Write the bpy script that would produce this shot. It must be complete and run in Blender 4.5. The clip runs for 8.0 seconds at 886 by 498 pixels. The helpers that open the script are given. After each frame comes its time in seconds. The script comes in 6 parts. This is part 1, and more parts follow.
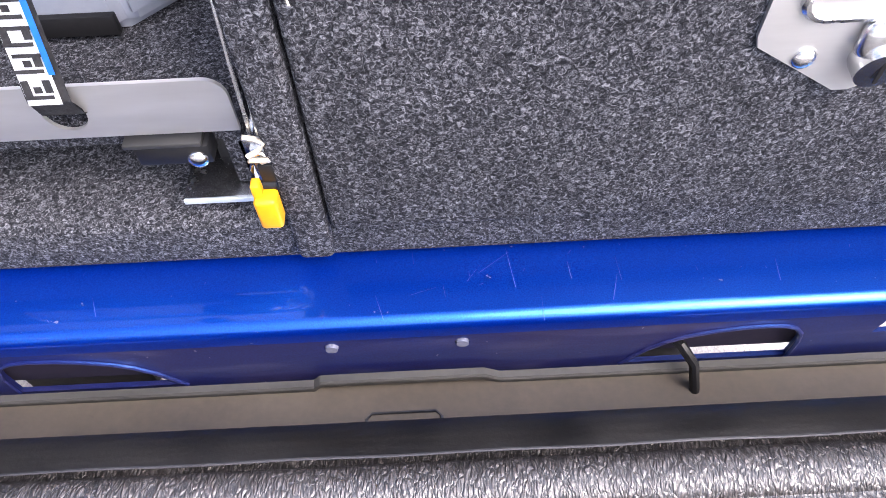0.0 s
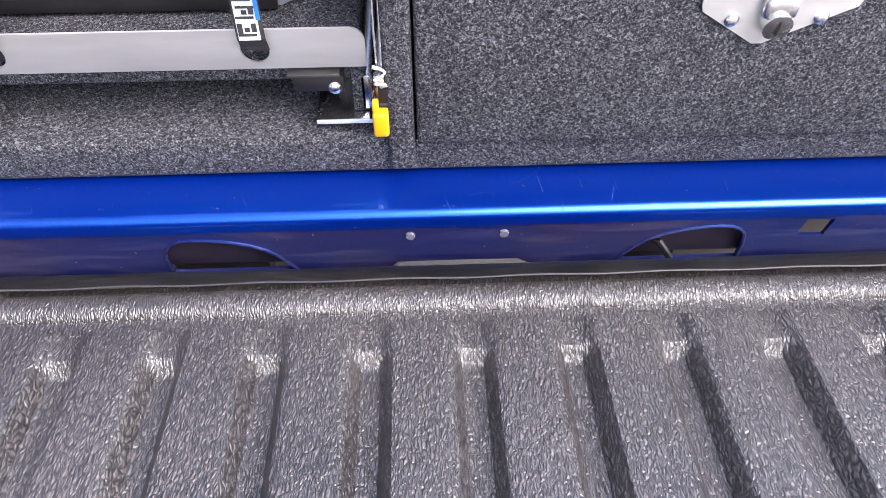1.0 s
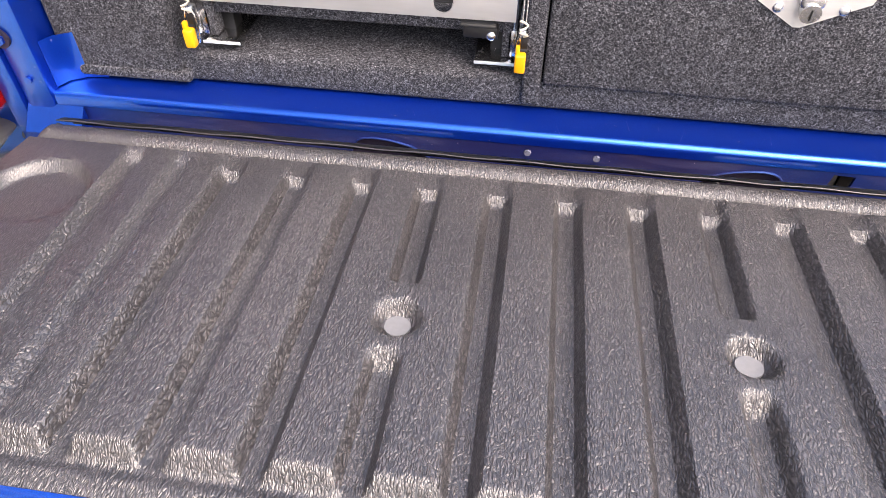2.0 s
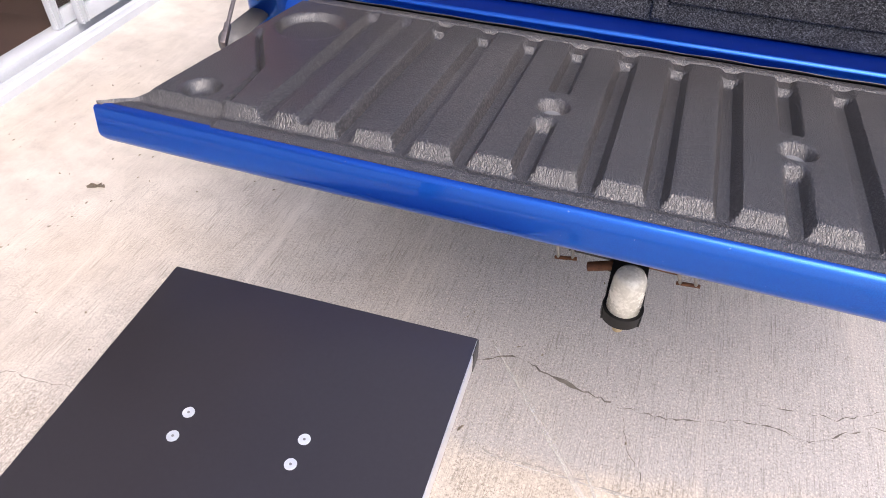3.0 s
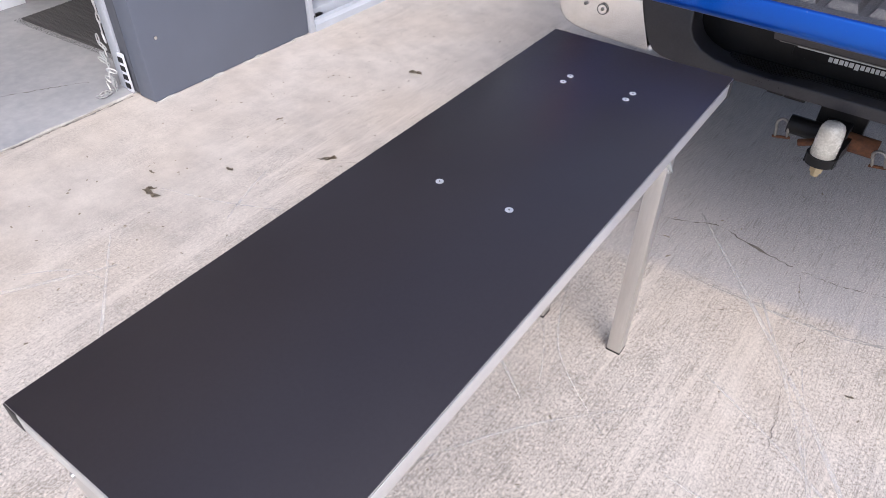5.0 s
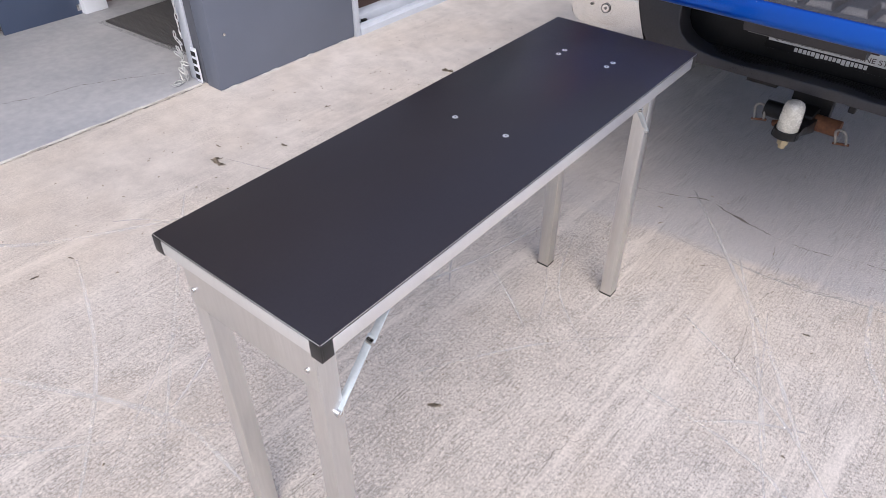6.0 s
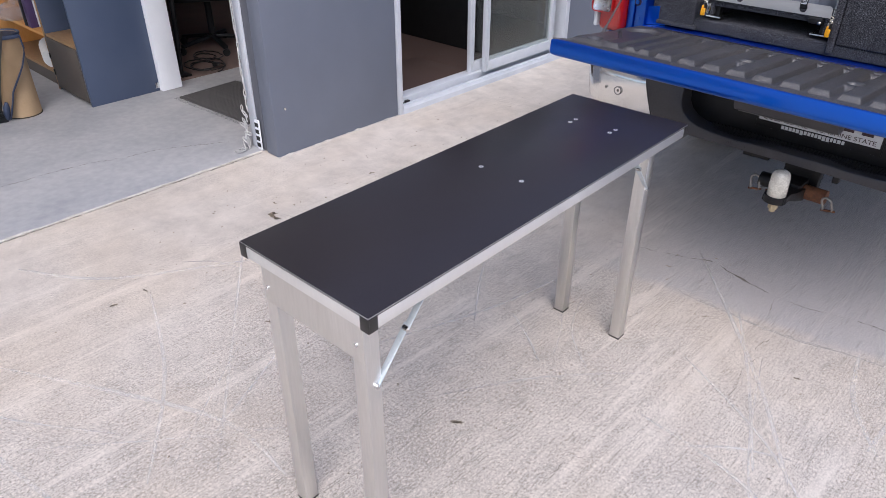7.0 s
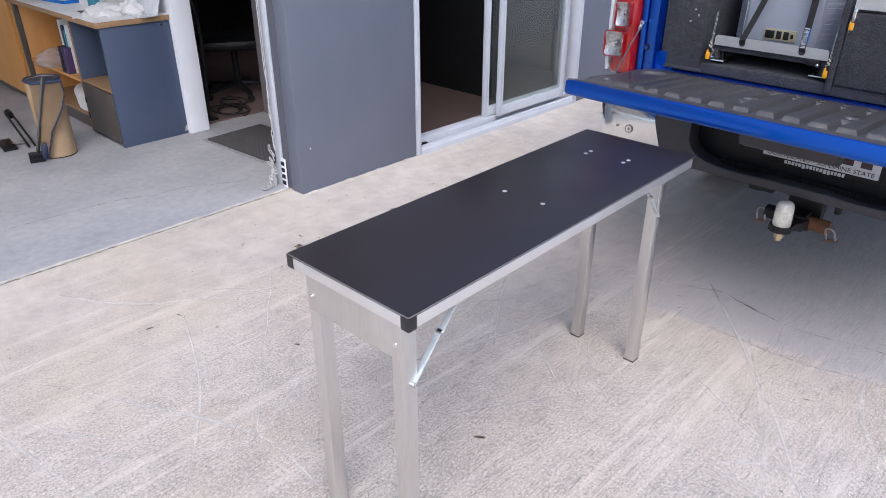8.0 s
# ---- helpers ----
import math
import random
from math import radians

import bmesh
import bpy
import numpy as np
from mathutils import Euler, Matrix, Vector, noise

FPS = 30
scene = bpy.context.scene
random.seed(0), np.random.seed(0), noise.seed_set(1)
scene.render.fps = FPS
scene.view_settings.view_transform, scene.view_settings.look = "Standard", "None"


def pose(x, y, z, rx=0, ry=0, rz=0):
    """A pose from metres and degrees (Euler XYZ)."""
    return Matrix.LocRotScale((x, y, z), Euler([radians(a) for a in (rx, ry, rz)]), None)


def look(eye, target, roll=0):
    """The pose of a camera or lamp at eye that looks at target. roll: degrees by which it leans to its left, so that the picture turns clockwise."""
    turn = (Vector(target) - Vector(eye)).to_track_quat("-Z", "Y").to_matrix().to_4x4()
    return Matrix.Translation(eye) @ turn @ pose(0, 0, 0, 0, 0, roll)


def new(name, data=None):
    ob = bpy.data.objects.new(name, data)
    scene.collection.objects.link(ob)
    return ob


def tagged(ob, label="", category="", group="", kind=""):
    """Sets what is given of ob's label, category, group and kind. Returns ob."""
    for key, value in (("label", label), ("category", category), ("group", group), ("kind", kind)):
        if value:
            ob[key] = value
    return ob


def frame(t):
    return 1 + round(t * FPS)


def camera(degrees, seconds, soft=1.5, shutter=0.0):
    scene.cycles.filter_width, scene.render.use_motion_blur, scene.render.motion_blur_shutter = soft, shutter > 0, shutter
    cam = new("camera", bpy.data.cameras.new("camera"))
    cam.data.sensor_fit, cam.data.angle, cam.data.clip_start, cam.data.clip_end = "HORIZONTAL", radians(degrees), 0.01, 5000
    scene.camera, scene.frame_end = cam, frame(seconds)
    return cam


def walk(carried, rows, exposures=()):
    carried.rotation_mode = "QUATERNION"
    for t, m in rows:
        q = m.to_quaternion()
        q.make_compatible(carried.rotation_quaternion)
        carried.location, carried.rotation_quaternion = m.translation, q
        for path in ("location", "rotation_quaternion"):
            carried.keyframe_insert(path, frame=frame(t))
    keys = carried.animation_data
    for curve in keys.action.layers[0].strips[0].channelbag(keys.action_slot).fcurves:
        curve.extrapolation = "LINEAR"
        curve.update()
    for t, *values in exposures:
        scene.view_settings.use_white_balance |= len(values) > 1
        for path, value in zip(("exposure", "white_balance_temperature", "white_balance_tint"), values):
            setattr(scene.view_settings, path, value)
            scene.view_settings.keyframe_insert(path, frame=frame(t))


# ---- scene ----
cam = camera(65.3, 8.0, 0.8)
PATH = [
    (0, (0.033, 0.069, 1.185), (0.036, 1.217, -0.453), -2.7),
    (0.5, (-0.009, -0.042, 1.214), (0.06, 1.182, -0.366), 0.5),
    (1, (-0.032, -0.145, 1.26), (0.019, 1.133, -0.278), 0.1),
    (1.2, (-0.036, -0.198, 1.28), (-0.003, 1.105, -0.238), -0.3),
    (2.3, (-0.057, -0.568, 1.317), (-0.353, 0.837, -0.075), 0.6),
    (2.5, (-0.05, -0.655, 1.317), (-0.402, 0.75, -0.063), 0.6),
    (3, (-0.028, -0.875, 1.328), (-0.496, 0.51, -0.037), 0.7),
    (3.5, (0.017, -1.077, 1.332), (-0.566, 0.283, -0.013), 0.7),
    (4, (0.064, -1.293, 1.332), (-0.655, 0.021, 0.007), 0.6),
    (4.5, (0.098, -1.498, 1.338), (-0.75, -0.249, 0.025), 0.5),
    (5, (0.152, -1.68, 1.332), (-0.773, -0.476, 0.031), 0.6),
    (5.2, (0.189, -1.742, 1.338), (-0.757, -0.548, 0.042), 0.5),
    (6.3, (0.516, -2.027, 1.415), (-0.554, -0.847, 0.205), 0.0),
    (6.5, (0.568, -2.073, 1.431), (-0.537, -0.886, 0.261), 0.1),
    (7, (0.638, -2.17, 1.447), (-0.554, -0.954, 0.397), 0.1),
    (7.5, (0.678, -2.254, 1.442), (-0.56, -1.014, 0.477), 0.1),
    (8, (0.706, -2.308, 1.442), (-0.551, -1.059, 0.516), 0.0),
]
walk(cam, [(t, look(eye, target, roll)) for t, eye, target, roll in PATH],
     [(0.0, 2.20, 6300, 16), (1.2, 2.12, 6450, 15), (2.5, 1.72, 7350, 16), (3.0, 1.20, 6550, 15), (3.5, 0.94, 6200, 14), (5.0, 0.68, 6000, 13), (6.5, 0.49, 6000, 13), (8.0, 0.56, 5800, 12)])

# ---------------------------------------------------------------- world and light
world = bpy.data.worlds.new("sky")
scene.world = world
world.use_nodes = True
wn, wl = world.node_tree.nodes, world.node_tree.links
sky = wn.new("ShaderNodeTexSky")
sky.sky_type = "NISHITA"
sky.sun_disc = False
sky.sun_elevation = radians(51)
sky.sun_rotation = radians(132)
sky.air_density, sky.dust_density, sky.ozone_density = 1.0, 4.0, 1.2
wn["Background"].inputs["Strength"].default_value = 0.15
wl.new(sky.outputs[0], wn["Background"].inputs["Color"])

sun = new("sun", bpy.data.lights.new("sun", "SUN"))
sun.data.energy, sun.data.angle, sun.data.color = 0.80, radians(52), (1.0, 0.965, 0.93)
sun.matrix_world = look((2.4, -2.15, 4.1), (0, 0, 0))

# ---------------------------------------------------------------- materials


def nodes_of(name):
    m = bpy.data.materials.new(name)
    m.use_nodes = True
    return m, m.node_tree.nodes, m.node_tree.links, m.node_tree.nodes["Principled BSDF"]


def coords(nd, ln, stretch=(1, 1, 1), turn=(0, 0, 0)):
    c = nd.new("ShaderNodeTexCoord")
    mp = nd.new("ShaderNodeMapping")
    mp.inputs["Scale"].default_value = stretch
    mp.inputs["Rotation"].default_value = [radians(a) for a in turn]
    ln.new(c.outputs["Object"], mp.inputs["Vector"])
    return mp.outputs["Vector"]


def noise_tex(nd, ln, vec, scale, detail=4.0, rough=0.55, distortion=0.0):
    n = nd.new("ShaderNodeTexNoise")
    n.inputs["Scale"].default_value, n.inputs["Detail"].default_value = scale, detail
    n.inputs["Roughness"].default_value, n.inputs["Distortion"].default_value = rough, distortion
    ln.new(vec, n.inputs["Vector"])
    return n.outputs["Fac"]


def ramp(nd, ln, fac, stops):
    r = nd.new("ShaderNodeValToRGB")
    els = r.color_ramp.elements
    while len(els) < len(stops):
        els.new(0.5)
    for e, (p, c) in zip(els, stops):
        e.position = p
        e.color = (*c, 1) if len(c) == 3 else c
    ln.new(fac, r.inputs["Fac"])
    return r.outputs["Color"]


def grey(v):
    return (v, v, v)


def mix(nd, ln, fac, a, b, how="MIX"):
    n = nd.new("ShaderNodeMix")
    n.data_type, n.blend_type = "RGBA", how
    for i, v in ((0, fac), (6, a), (7, b)):
        if isinstance(v, (int, float)):
            n.inputs[i].default_value = v
        elif isinstance(v, tuple):
            n.inputs[i].default_value = (*v, 1)
        else:
            ln.new(v, n.inputs[i])
    return n.outputs[2]


def bump(nd, ln, bsdf, height, strength, distance, before=None):
    b = nd.new("ShaderNodeBump")
    b.inputs["Strength"].default_value, b.inputs["Distance"].default_value = strength, distance
    ln.new(height, b.inputs["Height"])
    if before:
        ln.new(before, b.inputs["Normal"])
    ln.new(b.outputs["Normal"], bsdf.inputs["Normal"])
    return b.outputs["Normal"]


def put(bsdf, **kw):
    for k, v in kw.items():
        bsdf.inputs[k.replace("_", " ")].default_value = v


def worn(name, a, b, scale=6.0, rough=0.5, spread=0.12, metal=0.0, relief=0.15, fine=180.0, coat=0.0, stretch=(1, 1, 1), spec=0.5):
    """A plain painted, plastic, wooden or metal surface with two scales of variation."""
    m, nd, ln, bs = nodes_of(name)
    vec = coords(nd, ln, stretch)
    big, small = noise_tex(nd, ln, vec, scale, 5), noise_tex(nd, ln, vec, fine, 3)
    both = mix(nd, ln, 0.35, big, small)
    ln.new(ramp(nd, ln, both, [(0.32, a), (0.68, b)]), bs.inputs["Base Color"])
    ln.new(ramp(nd, ln, both, [(0.3, grey(max(rough - spread, 0.02))), (0.7, grey(min(rough + spread, 1)))]), bs.inputs["Roughness"])
    put(bs, Metallic=metal, Coat_Weight=coat, Specular_IOR_Level=spec)
    bs.inputs["Coat Roughness"].default_value = 0.06
    if relief:
        bump(nd, ln, bs, small, relief, 0.001)
    return m


def carpet_material():
    m, nd, ln, bs = nodes_of("speckled_carpet")
    vec = coords(nd, ln)
    curl = noise_tex(nd, ln, vec, 400, 3, 0.68, 1.2)
    soft = noise_tex(nd, ln, vec, 45, 3, 0.6)
    wide = noise_tex(nd, ln, vec, 7, 3)
    fibre = ramp(nd, ln, curl, [(0.38, (0.0095, 0.0097, 0.0128)), (0.50, (0.039, 0.040, 0.0475)), (0.60, (0.135, 0.138, 0.157)), (0.72, (0.30, 0.305, 0.33))])
    tint = ramp(nd, ln, mix(nd, ln, 0.5, soft, wide), [(0.35, grey(0.62)), (0.65, grey(1.0))])
    ln.new(mix(nd, ln, 1.0, fibre, tint, "MULTIPLY"), bs.inputs["Base Color"])
    put(bs, Roughness=0.95, Specular_IOR_Level=0.15)
    bump(nd, ln, bs, curl, 0.6, 0.0016)
    return m


def blue_paint(name="blue_car_paint", dusty=0.0):
    m, nd, ln, bs = nodes_of(name)
    vec = coords(nd, ln)
    flake = noise_tex(nd, ln, vec, 900, 2)
    wide = noise_tex(nd, ln, vec, 5, 4)
    base = ramp(nd, ln, flake, [(0.3, (0.0, 0.009, 0.17)), (0.7, (0.0, 0.017, 0.275))])
    pearl = ramp(nd, ln, flake, [(0.3, (0.0, 0.115, 0.49)), (0.7, (0.001, 0.185, 0.63))])
    speck = ramp(nd, ln, noise_tex(nd, ln, vec, 170, 2, 0.5), [(0.745, grey(0)), (0.77, grey(0.4))])
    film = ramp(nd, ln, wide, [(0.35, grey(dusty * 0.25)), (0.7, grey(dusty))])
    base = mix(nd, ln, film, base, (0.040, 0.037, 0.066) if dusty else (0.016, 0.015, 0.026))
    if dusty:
        # besides the film, the pigment is darkened to paint in the face's shade
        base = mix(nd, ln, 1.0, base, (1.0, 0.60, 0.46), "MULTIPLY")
        # paler streaks paint in smudges and their dull reflections
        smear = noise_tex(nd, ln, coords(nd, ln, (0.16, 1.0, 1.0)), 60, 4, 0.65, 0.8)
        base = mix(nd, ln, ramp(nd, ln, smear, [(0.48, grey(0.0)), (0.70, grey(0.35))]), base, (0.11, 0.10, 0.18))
    base = mix(nd, ln, speck, base, (0.55, 0.58, 0.65))
    ln.new(base, bs.inputs["Base Color"])
    ln.new(ramp(nd, ln, wide, [(0.3, grey(0.30)), (0.7, grey(0.40))]), bs.inputs["Roughness"])
    put(bs, Metallic=0.0, Coat_Weight=0.55 - 0.4 * dusty, Coat_Roughness=0.03 + 0.2 * dusty, Specular_IOR_Level=0.25)
    # flakes under the clear coat throw a greener blue back than the pigment does
    fl = nd.new("ShaderNodeBsdfPrincipled")
    fl.inputs["Metallic"].default_value = 1.0
    fl.inputs["Roughness"].default_value = 0.30 + 0.15 * dusty
    put(fl, Coat_Weight=0.55 - 0.4 * dusty, Coat_Roughness=0.03 + 0.2 * dusty)
    ln.new(pearl, fl.inputs["Base Color"])
    both = nd.new("ShaderNodeMixShader")
    both.inputs[0].default_value = 0.52 - 0.42 * dusty
    ln.new(bs.outputs[0], both.inputs[1])
    ln.new(fl.outputs[0], both.inputs[2])
    ln.new(both.outputs[0], nd["Material Output"].inputs["Surface"])
    bump(nd, ln, bs, noise_tex(nd, ln, vec, 260, 2), 0.03, 0.0005)
    return m


def voronoi_edges(nd, ln, vec, scale, lo, hi):
    """Flat pads parted by thin grooves, 0 in the groove and 1 on the pad."""
    v = nd.new("ShaderNodeTexVoronoi")
    v.feature = "DISTANCE_TO_EDGE"
    v.inputs["Scale"].default_value = scale
    ln.new(vec, v.inputs["Vector"])
    return ramp(nd, ln, v.outputs["Distance"], [(lo, grey(0.0)), (hi, grey(1.0))])


def wobbled(nd, ln, vec, scale, amount):
    """Coordinates pushed about by a noise, so that cells lose their straight sides."""
    n = nd.new("ShaderNodeTexNoise")
    n.inputs["Scale"].default_value, n.inputs["Detail"].default_value = scale, 2.0
    ln.new(vec, n.inputs["Vector"])
    mid = nd.new("ShaderNodeVectorMath")
    mid.operation = "SUBTRACT"
    mid.inputs[1].default_value = (0.5, 0.5, 0.5)
    ln.new(n.outputs["Color"], mid.inputs[0])
    add = nd.new("ShaderNodeVectorMath")
    add.operation = "MULTIPLY_ADD"
    add.inputs[1].default_value = (amount, amount, amount)
    ln.new(mid.outputs[0], add.inputs[0])
    ln.new(vec, add.inputs[2])
    return add.outputs[0]


def liner_material():
    """Black moulded plastic with a glossy leather grain, the shade of its grooves painted in."""
    m, nd, ln, bs = nodes_of("grained_liner_plastic")
    vec = coords(nd, ln, (1.0, 0.36, 0.40), (0, 0, 5))
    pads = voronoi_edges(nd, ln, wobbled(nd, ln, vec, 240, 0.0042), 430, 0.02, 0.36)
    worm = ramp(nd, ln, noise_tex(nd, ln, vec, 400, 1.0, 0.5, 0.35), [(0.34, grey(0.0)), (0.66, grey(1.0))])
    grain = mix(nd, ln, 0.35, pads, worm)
    fine = noise_tex(nd, ln, coords(nd, ln), 900, 2)
    wide = noise_tex(nd, ln, coords(nd, ln), 5, 4, 0.6)
    # the corners outside the last ribs are moulded almost smooth
    apart = nd.new("ShaderNodeSeparateXYZ")
    ln.new(coords(nd, ln), apart.inputs[0])
    far = nd.new("ShaderNodeMath")
    far.operation = "ABSOLUTE"
    ln.new(apart.outputs[0], far.inputs[0])
    grain = mix(nd, ln, ramp(nd, ln, far.outputs[0], [(0.500, grey(0.0)), (0.530, grey(0.55))]), grain, (0.30, 0.30, 0.30))
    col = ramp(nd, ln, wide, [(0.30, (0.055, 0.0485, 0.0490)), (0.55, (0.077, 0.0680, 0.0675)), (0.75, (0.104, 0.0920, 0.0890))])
    # grooves go near black so the grain's shading shows in the colour itself
    groove_shade = mix(nd, ln, ramp(nd, ln, grain, [(0.18, grey(0.93)), (0.72, grey(0.0))]), col, (0.008, 0.0072, 0.0075))
    ln.new(groove_shade, bs.inputs["Base Color"])
    ln.new(ramp(nd, ln, wide, [(0.3, grey(0.38)), (0.7, grey(0.48))]), bs.inputs["Roughness"])
    put(bs, Specular_IOR_Level=1.0, IOR=1.58)
    h = mix(nd, ln, 0.06, grain, fine)
    bump(nd, ln, bs, h, 0.9, 0.00105)
    return m


def concrete_material(name, light, dark, brushed=1.0):
    m, nd, ln, bs = nodes_of(name)
    vec = coords(nd, ln)
    brush = noise_tex(nd, ln, coords(nd, ln, (1.0, 0.035, 1.0), (0, 0, -5)), 300, 3, 0.7)
    grit = noise_tex(nd, ln, coords(nd, ln, (1.0, 0.8, 1.0), (0, 0, -5)), 230, 3, 0.8)
    fleck = noise_tex(nd, ln, coords(nd, ln, (1.0, 0.8, 1.0), (0, 0, -8)), 210, 4, 0.78)
    pits = noise_tex(nd, ln, vec, 120, 3, 0.75)
    blot = noise_tex(nd, ln, vec, 1.1, 6, 0.62, 0.6)
    mid = noise_tex(nd, ln, vec, 9, 5, 0.65)
    stain = noise_tex(nd, ln, vec, 2.6, 4, 0.6, 1.5)
    ragged = noise_tex(nd, ln, vec, 5.0, 4, 0.6)

    def sums(*terms):
        """A weighted sum of sockets, clamped to 0..1 at the end."""
        total = None
        for k, (socket, weight, shift) in enumerate(terms):
            n = nd.new("ShaderNodeMath")
            n.operation = "MULTIPLY_ADD"
            n.inputs[1].default_value, n.inputs[2].default_value = weight, shift
            ln.new(socket, n.inputs[0])
            if total is not None:
                ln.new(total, n.inputs[2])
            n.use_clamp = k == len(terms) - 1
            total = n.outputs[0]
        return total

    # trowelled smooth beside the building, broom-finished further out
    apart = nd.new("ShaderNodeSeparateXYZ")
    ln.new(vec, apart.inputs[0])
    out = nd.new("ShaderNodeMapRange")
    for k, v in enumerate((-1.75, -0.75, 0.0, 0.60)):
        out.inputs[k + 1].default_value = v
    ln.new(apart.outputs[0], out.inputs[0])
    patchy = sums((out.outputs[0], 1.0, 0.0), (noise_tex(nd, ln, vec, 1.6, 4, 0.55), 1.0, 0.0))
    rough_area = ramp(nd, ln, patchy, [(0.44, grey(0.12)), (0.86, grey(1.0))])
    # greyer, darker and closer-grained past a ragged line across the slab
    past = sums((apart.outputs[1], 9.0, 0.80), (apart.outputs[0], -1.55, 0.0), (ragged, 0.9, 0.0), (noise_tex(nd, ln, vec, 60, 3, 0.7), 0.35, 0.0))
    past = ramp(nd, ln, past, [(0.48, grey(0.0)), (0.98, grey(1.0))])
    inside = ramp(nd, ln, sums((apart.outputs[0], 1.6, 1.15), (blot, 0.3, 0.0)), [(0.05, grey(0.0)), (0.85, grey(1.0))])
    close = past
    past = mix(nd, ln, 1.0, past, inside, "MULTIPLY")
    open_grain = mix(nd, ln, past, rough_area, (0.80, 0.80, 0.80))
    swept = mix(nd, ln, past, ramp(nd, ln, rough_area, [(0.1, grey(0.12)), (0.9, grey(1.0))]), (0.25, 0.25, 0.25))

    base = ramp(nd, ln, mix(nd, ln, 0.55, blot, mid), [(0.36, dark), (0.62, light)])
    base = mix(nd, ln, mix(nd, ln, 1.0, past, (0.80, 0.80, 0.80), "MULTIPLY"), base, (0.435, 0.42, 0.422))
    # fine aggregate, paler and darker than the paste, strongest where the broom opened the surface
    base = mix(nd, ln, mix(nd, ln, 1.0, ramp(nd, ln, fleck, [(0.39, grey(0.72)), (0.46, grey(0.0))]), open_grain, "MULTIPLY"), base, (0.27, 0.24, 0.205))
    base = mix(nd, ln, mix(nd, ln, 1.0, ramp(nd, ln, fleck, [(0.54, grey(0.0)), (0.61, grey(0.72))]), open_grain, "MULTIPLY"), base, tuple(min(1, c * 1.28) for c in light))
    # coarser sand grains showing through the worn paste
    coarse = noise_tex(nd, ln, coords(nd, ln, (1.0, 0.75, 1.0), (0, 0, -5)), 135, 3, 0.72)
    bare = mix(nd, ln, close, rough_area, (0.12, 0.12, 0.12))
    base = mix(nd, ln, mix(nd, ln, 1.0, ramp(nd, ln, coarse, [(0.390, grey(0.70)), (0.43, grey(0.0))]), bare, "MULTIPLY"), base, (0.25, 0.215, 0.18))
    base = mix(nd, ln, mix(nd, ln, 1.0, ramp(nd, ln, coarse, [(0.560, grey(0.0)), (0.605, grey(0.65))]), bare, "MULTIPLY"), base, tuple(min(1, c * 1.25) for c in light))
    # broom lines: long, thin and broken
    broken = ramp(nd, ln, noise_tex(nd, ln, vec, 14, 4, 0.7), [(0.40, grey(0.30)), (0.62, grey(1.0))])
    lines = mix(nd, ln, 1.0, ramp(nd, ln, brush, [(0.37, grey(0.66 * brushed)), (0.50, grey(0.0))]), mix(nd, ln, 1.0, open_grain, broken, "MULTIPLY"), "MULTIPLY")
    base = mix(nd, ln, lines, base, (0.17, 0.15, 0.128))
    base = mix(nd, ln, mix(nd, ln, 1.0, ramp(nd, ln, grit, [(0.37, grey(0.75)), (0.42, grey(0.0))]), open_grain, "MULTIPLY"), base, (0.12, 0.105, 0.09))
    base = mix(nd, ln, ramp(nd, ln, pits, [(0.27, grey(0.65)), (0.32, grey(0.0))]), base, (0.16, 0.14, 0.12))
    base = mix(nd, ln, ramp(nd, ln, stain, [(0.60, grey(0.0)), (0.76, grey(0.30))]), base, tuple(c * 0.72 for c in dark))
    # pale drag streaks crossing one another
    for turn, seed in ((-38, 11), (24, 8), (61, 14), (-52, 6)):
        streak = noise_tex(nd, ln, coords(nd, ln, (1.0, 0.05, 1.0), (0, 0, turn)), seed, 5, 0.62, 0.35)
        base = mix(nd, ln, mix(nd, ln, 1.0, ramp(nd, ln, streak, [(0.595, grey(0.0)), (0.65, grey(0.36))]), swept, "MULTIPLY"), base, tuple(min(1, c * 1.22) for c in light))
    warm = ramp(nd, ln, noise_tex(nd, ln, vec, 1.7, 3, 0.5), [(0.45, grey(0.0)), (0.68, grey(0.25))])
    base = mix(nd, ln, mix(nd, ln, past, warm, (0.0, 0.0, 0.0)), base, (0.62, 0.51, 0.385))
    ln.new(base, bs.inputs["Base Color"])
    put(bs, Roughness=0.88, Specular_IOR_Level=0.3)
    bump(nd, ln, bs, mix(nd, ln, 0.35, brush, grit), 0.6 * (0.2 + 0.8 * brushed), 0.0012)
    return m


def glass_material():
    m, nd, ln, bs = nodes_of("window_glass")
    put(bs, Roughness=0.02, Transmission_Weight=1.0, IOR=1.45)
    bs.inputs["Base Color"].default_value = (0.80, 0.86, 0.84, 1)
    return m


CARPET = carpet_material()
BLUE = blue_paint()
# darker copy of the blue, with shade as well as dust in its colour
BLUE_DUSTY_SHADED = blue_paint("dusty_shaded_blue_paint", 0.62)
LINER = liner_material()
FLANGE = worn("scuffed_black_plastic", (0.010, 0.010, 0.011), (0.036, 0.034, 0.033), 24, 0.45, 0.12, relief=0.2, fine=300)
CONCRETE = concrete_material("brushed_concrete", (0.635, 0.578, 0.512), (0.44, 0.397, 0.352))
SHOP_FLOOR = worn("smooth_shop_concrete", (0.30, 0.305, 0.32), (0.48, 0.478, 0.475), 2.2, 0.6, 0.12, relief=0.0, fine=26)
JOINT = worn("joint_filler", (0.10, 0.09, 0.08), (0.40, 0.37, 0.33), 14, 0.95, 0.05)
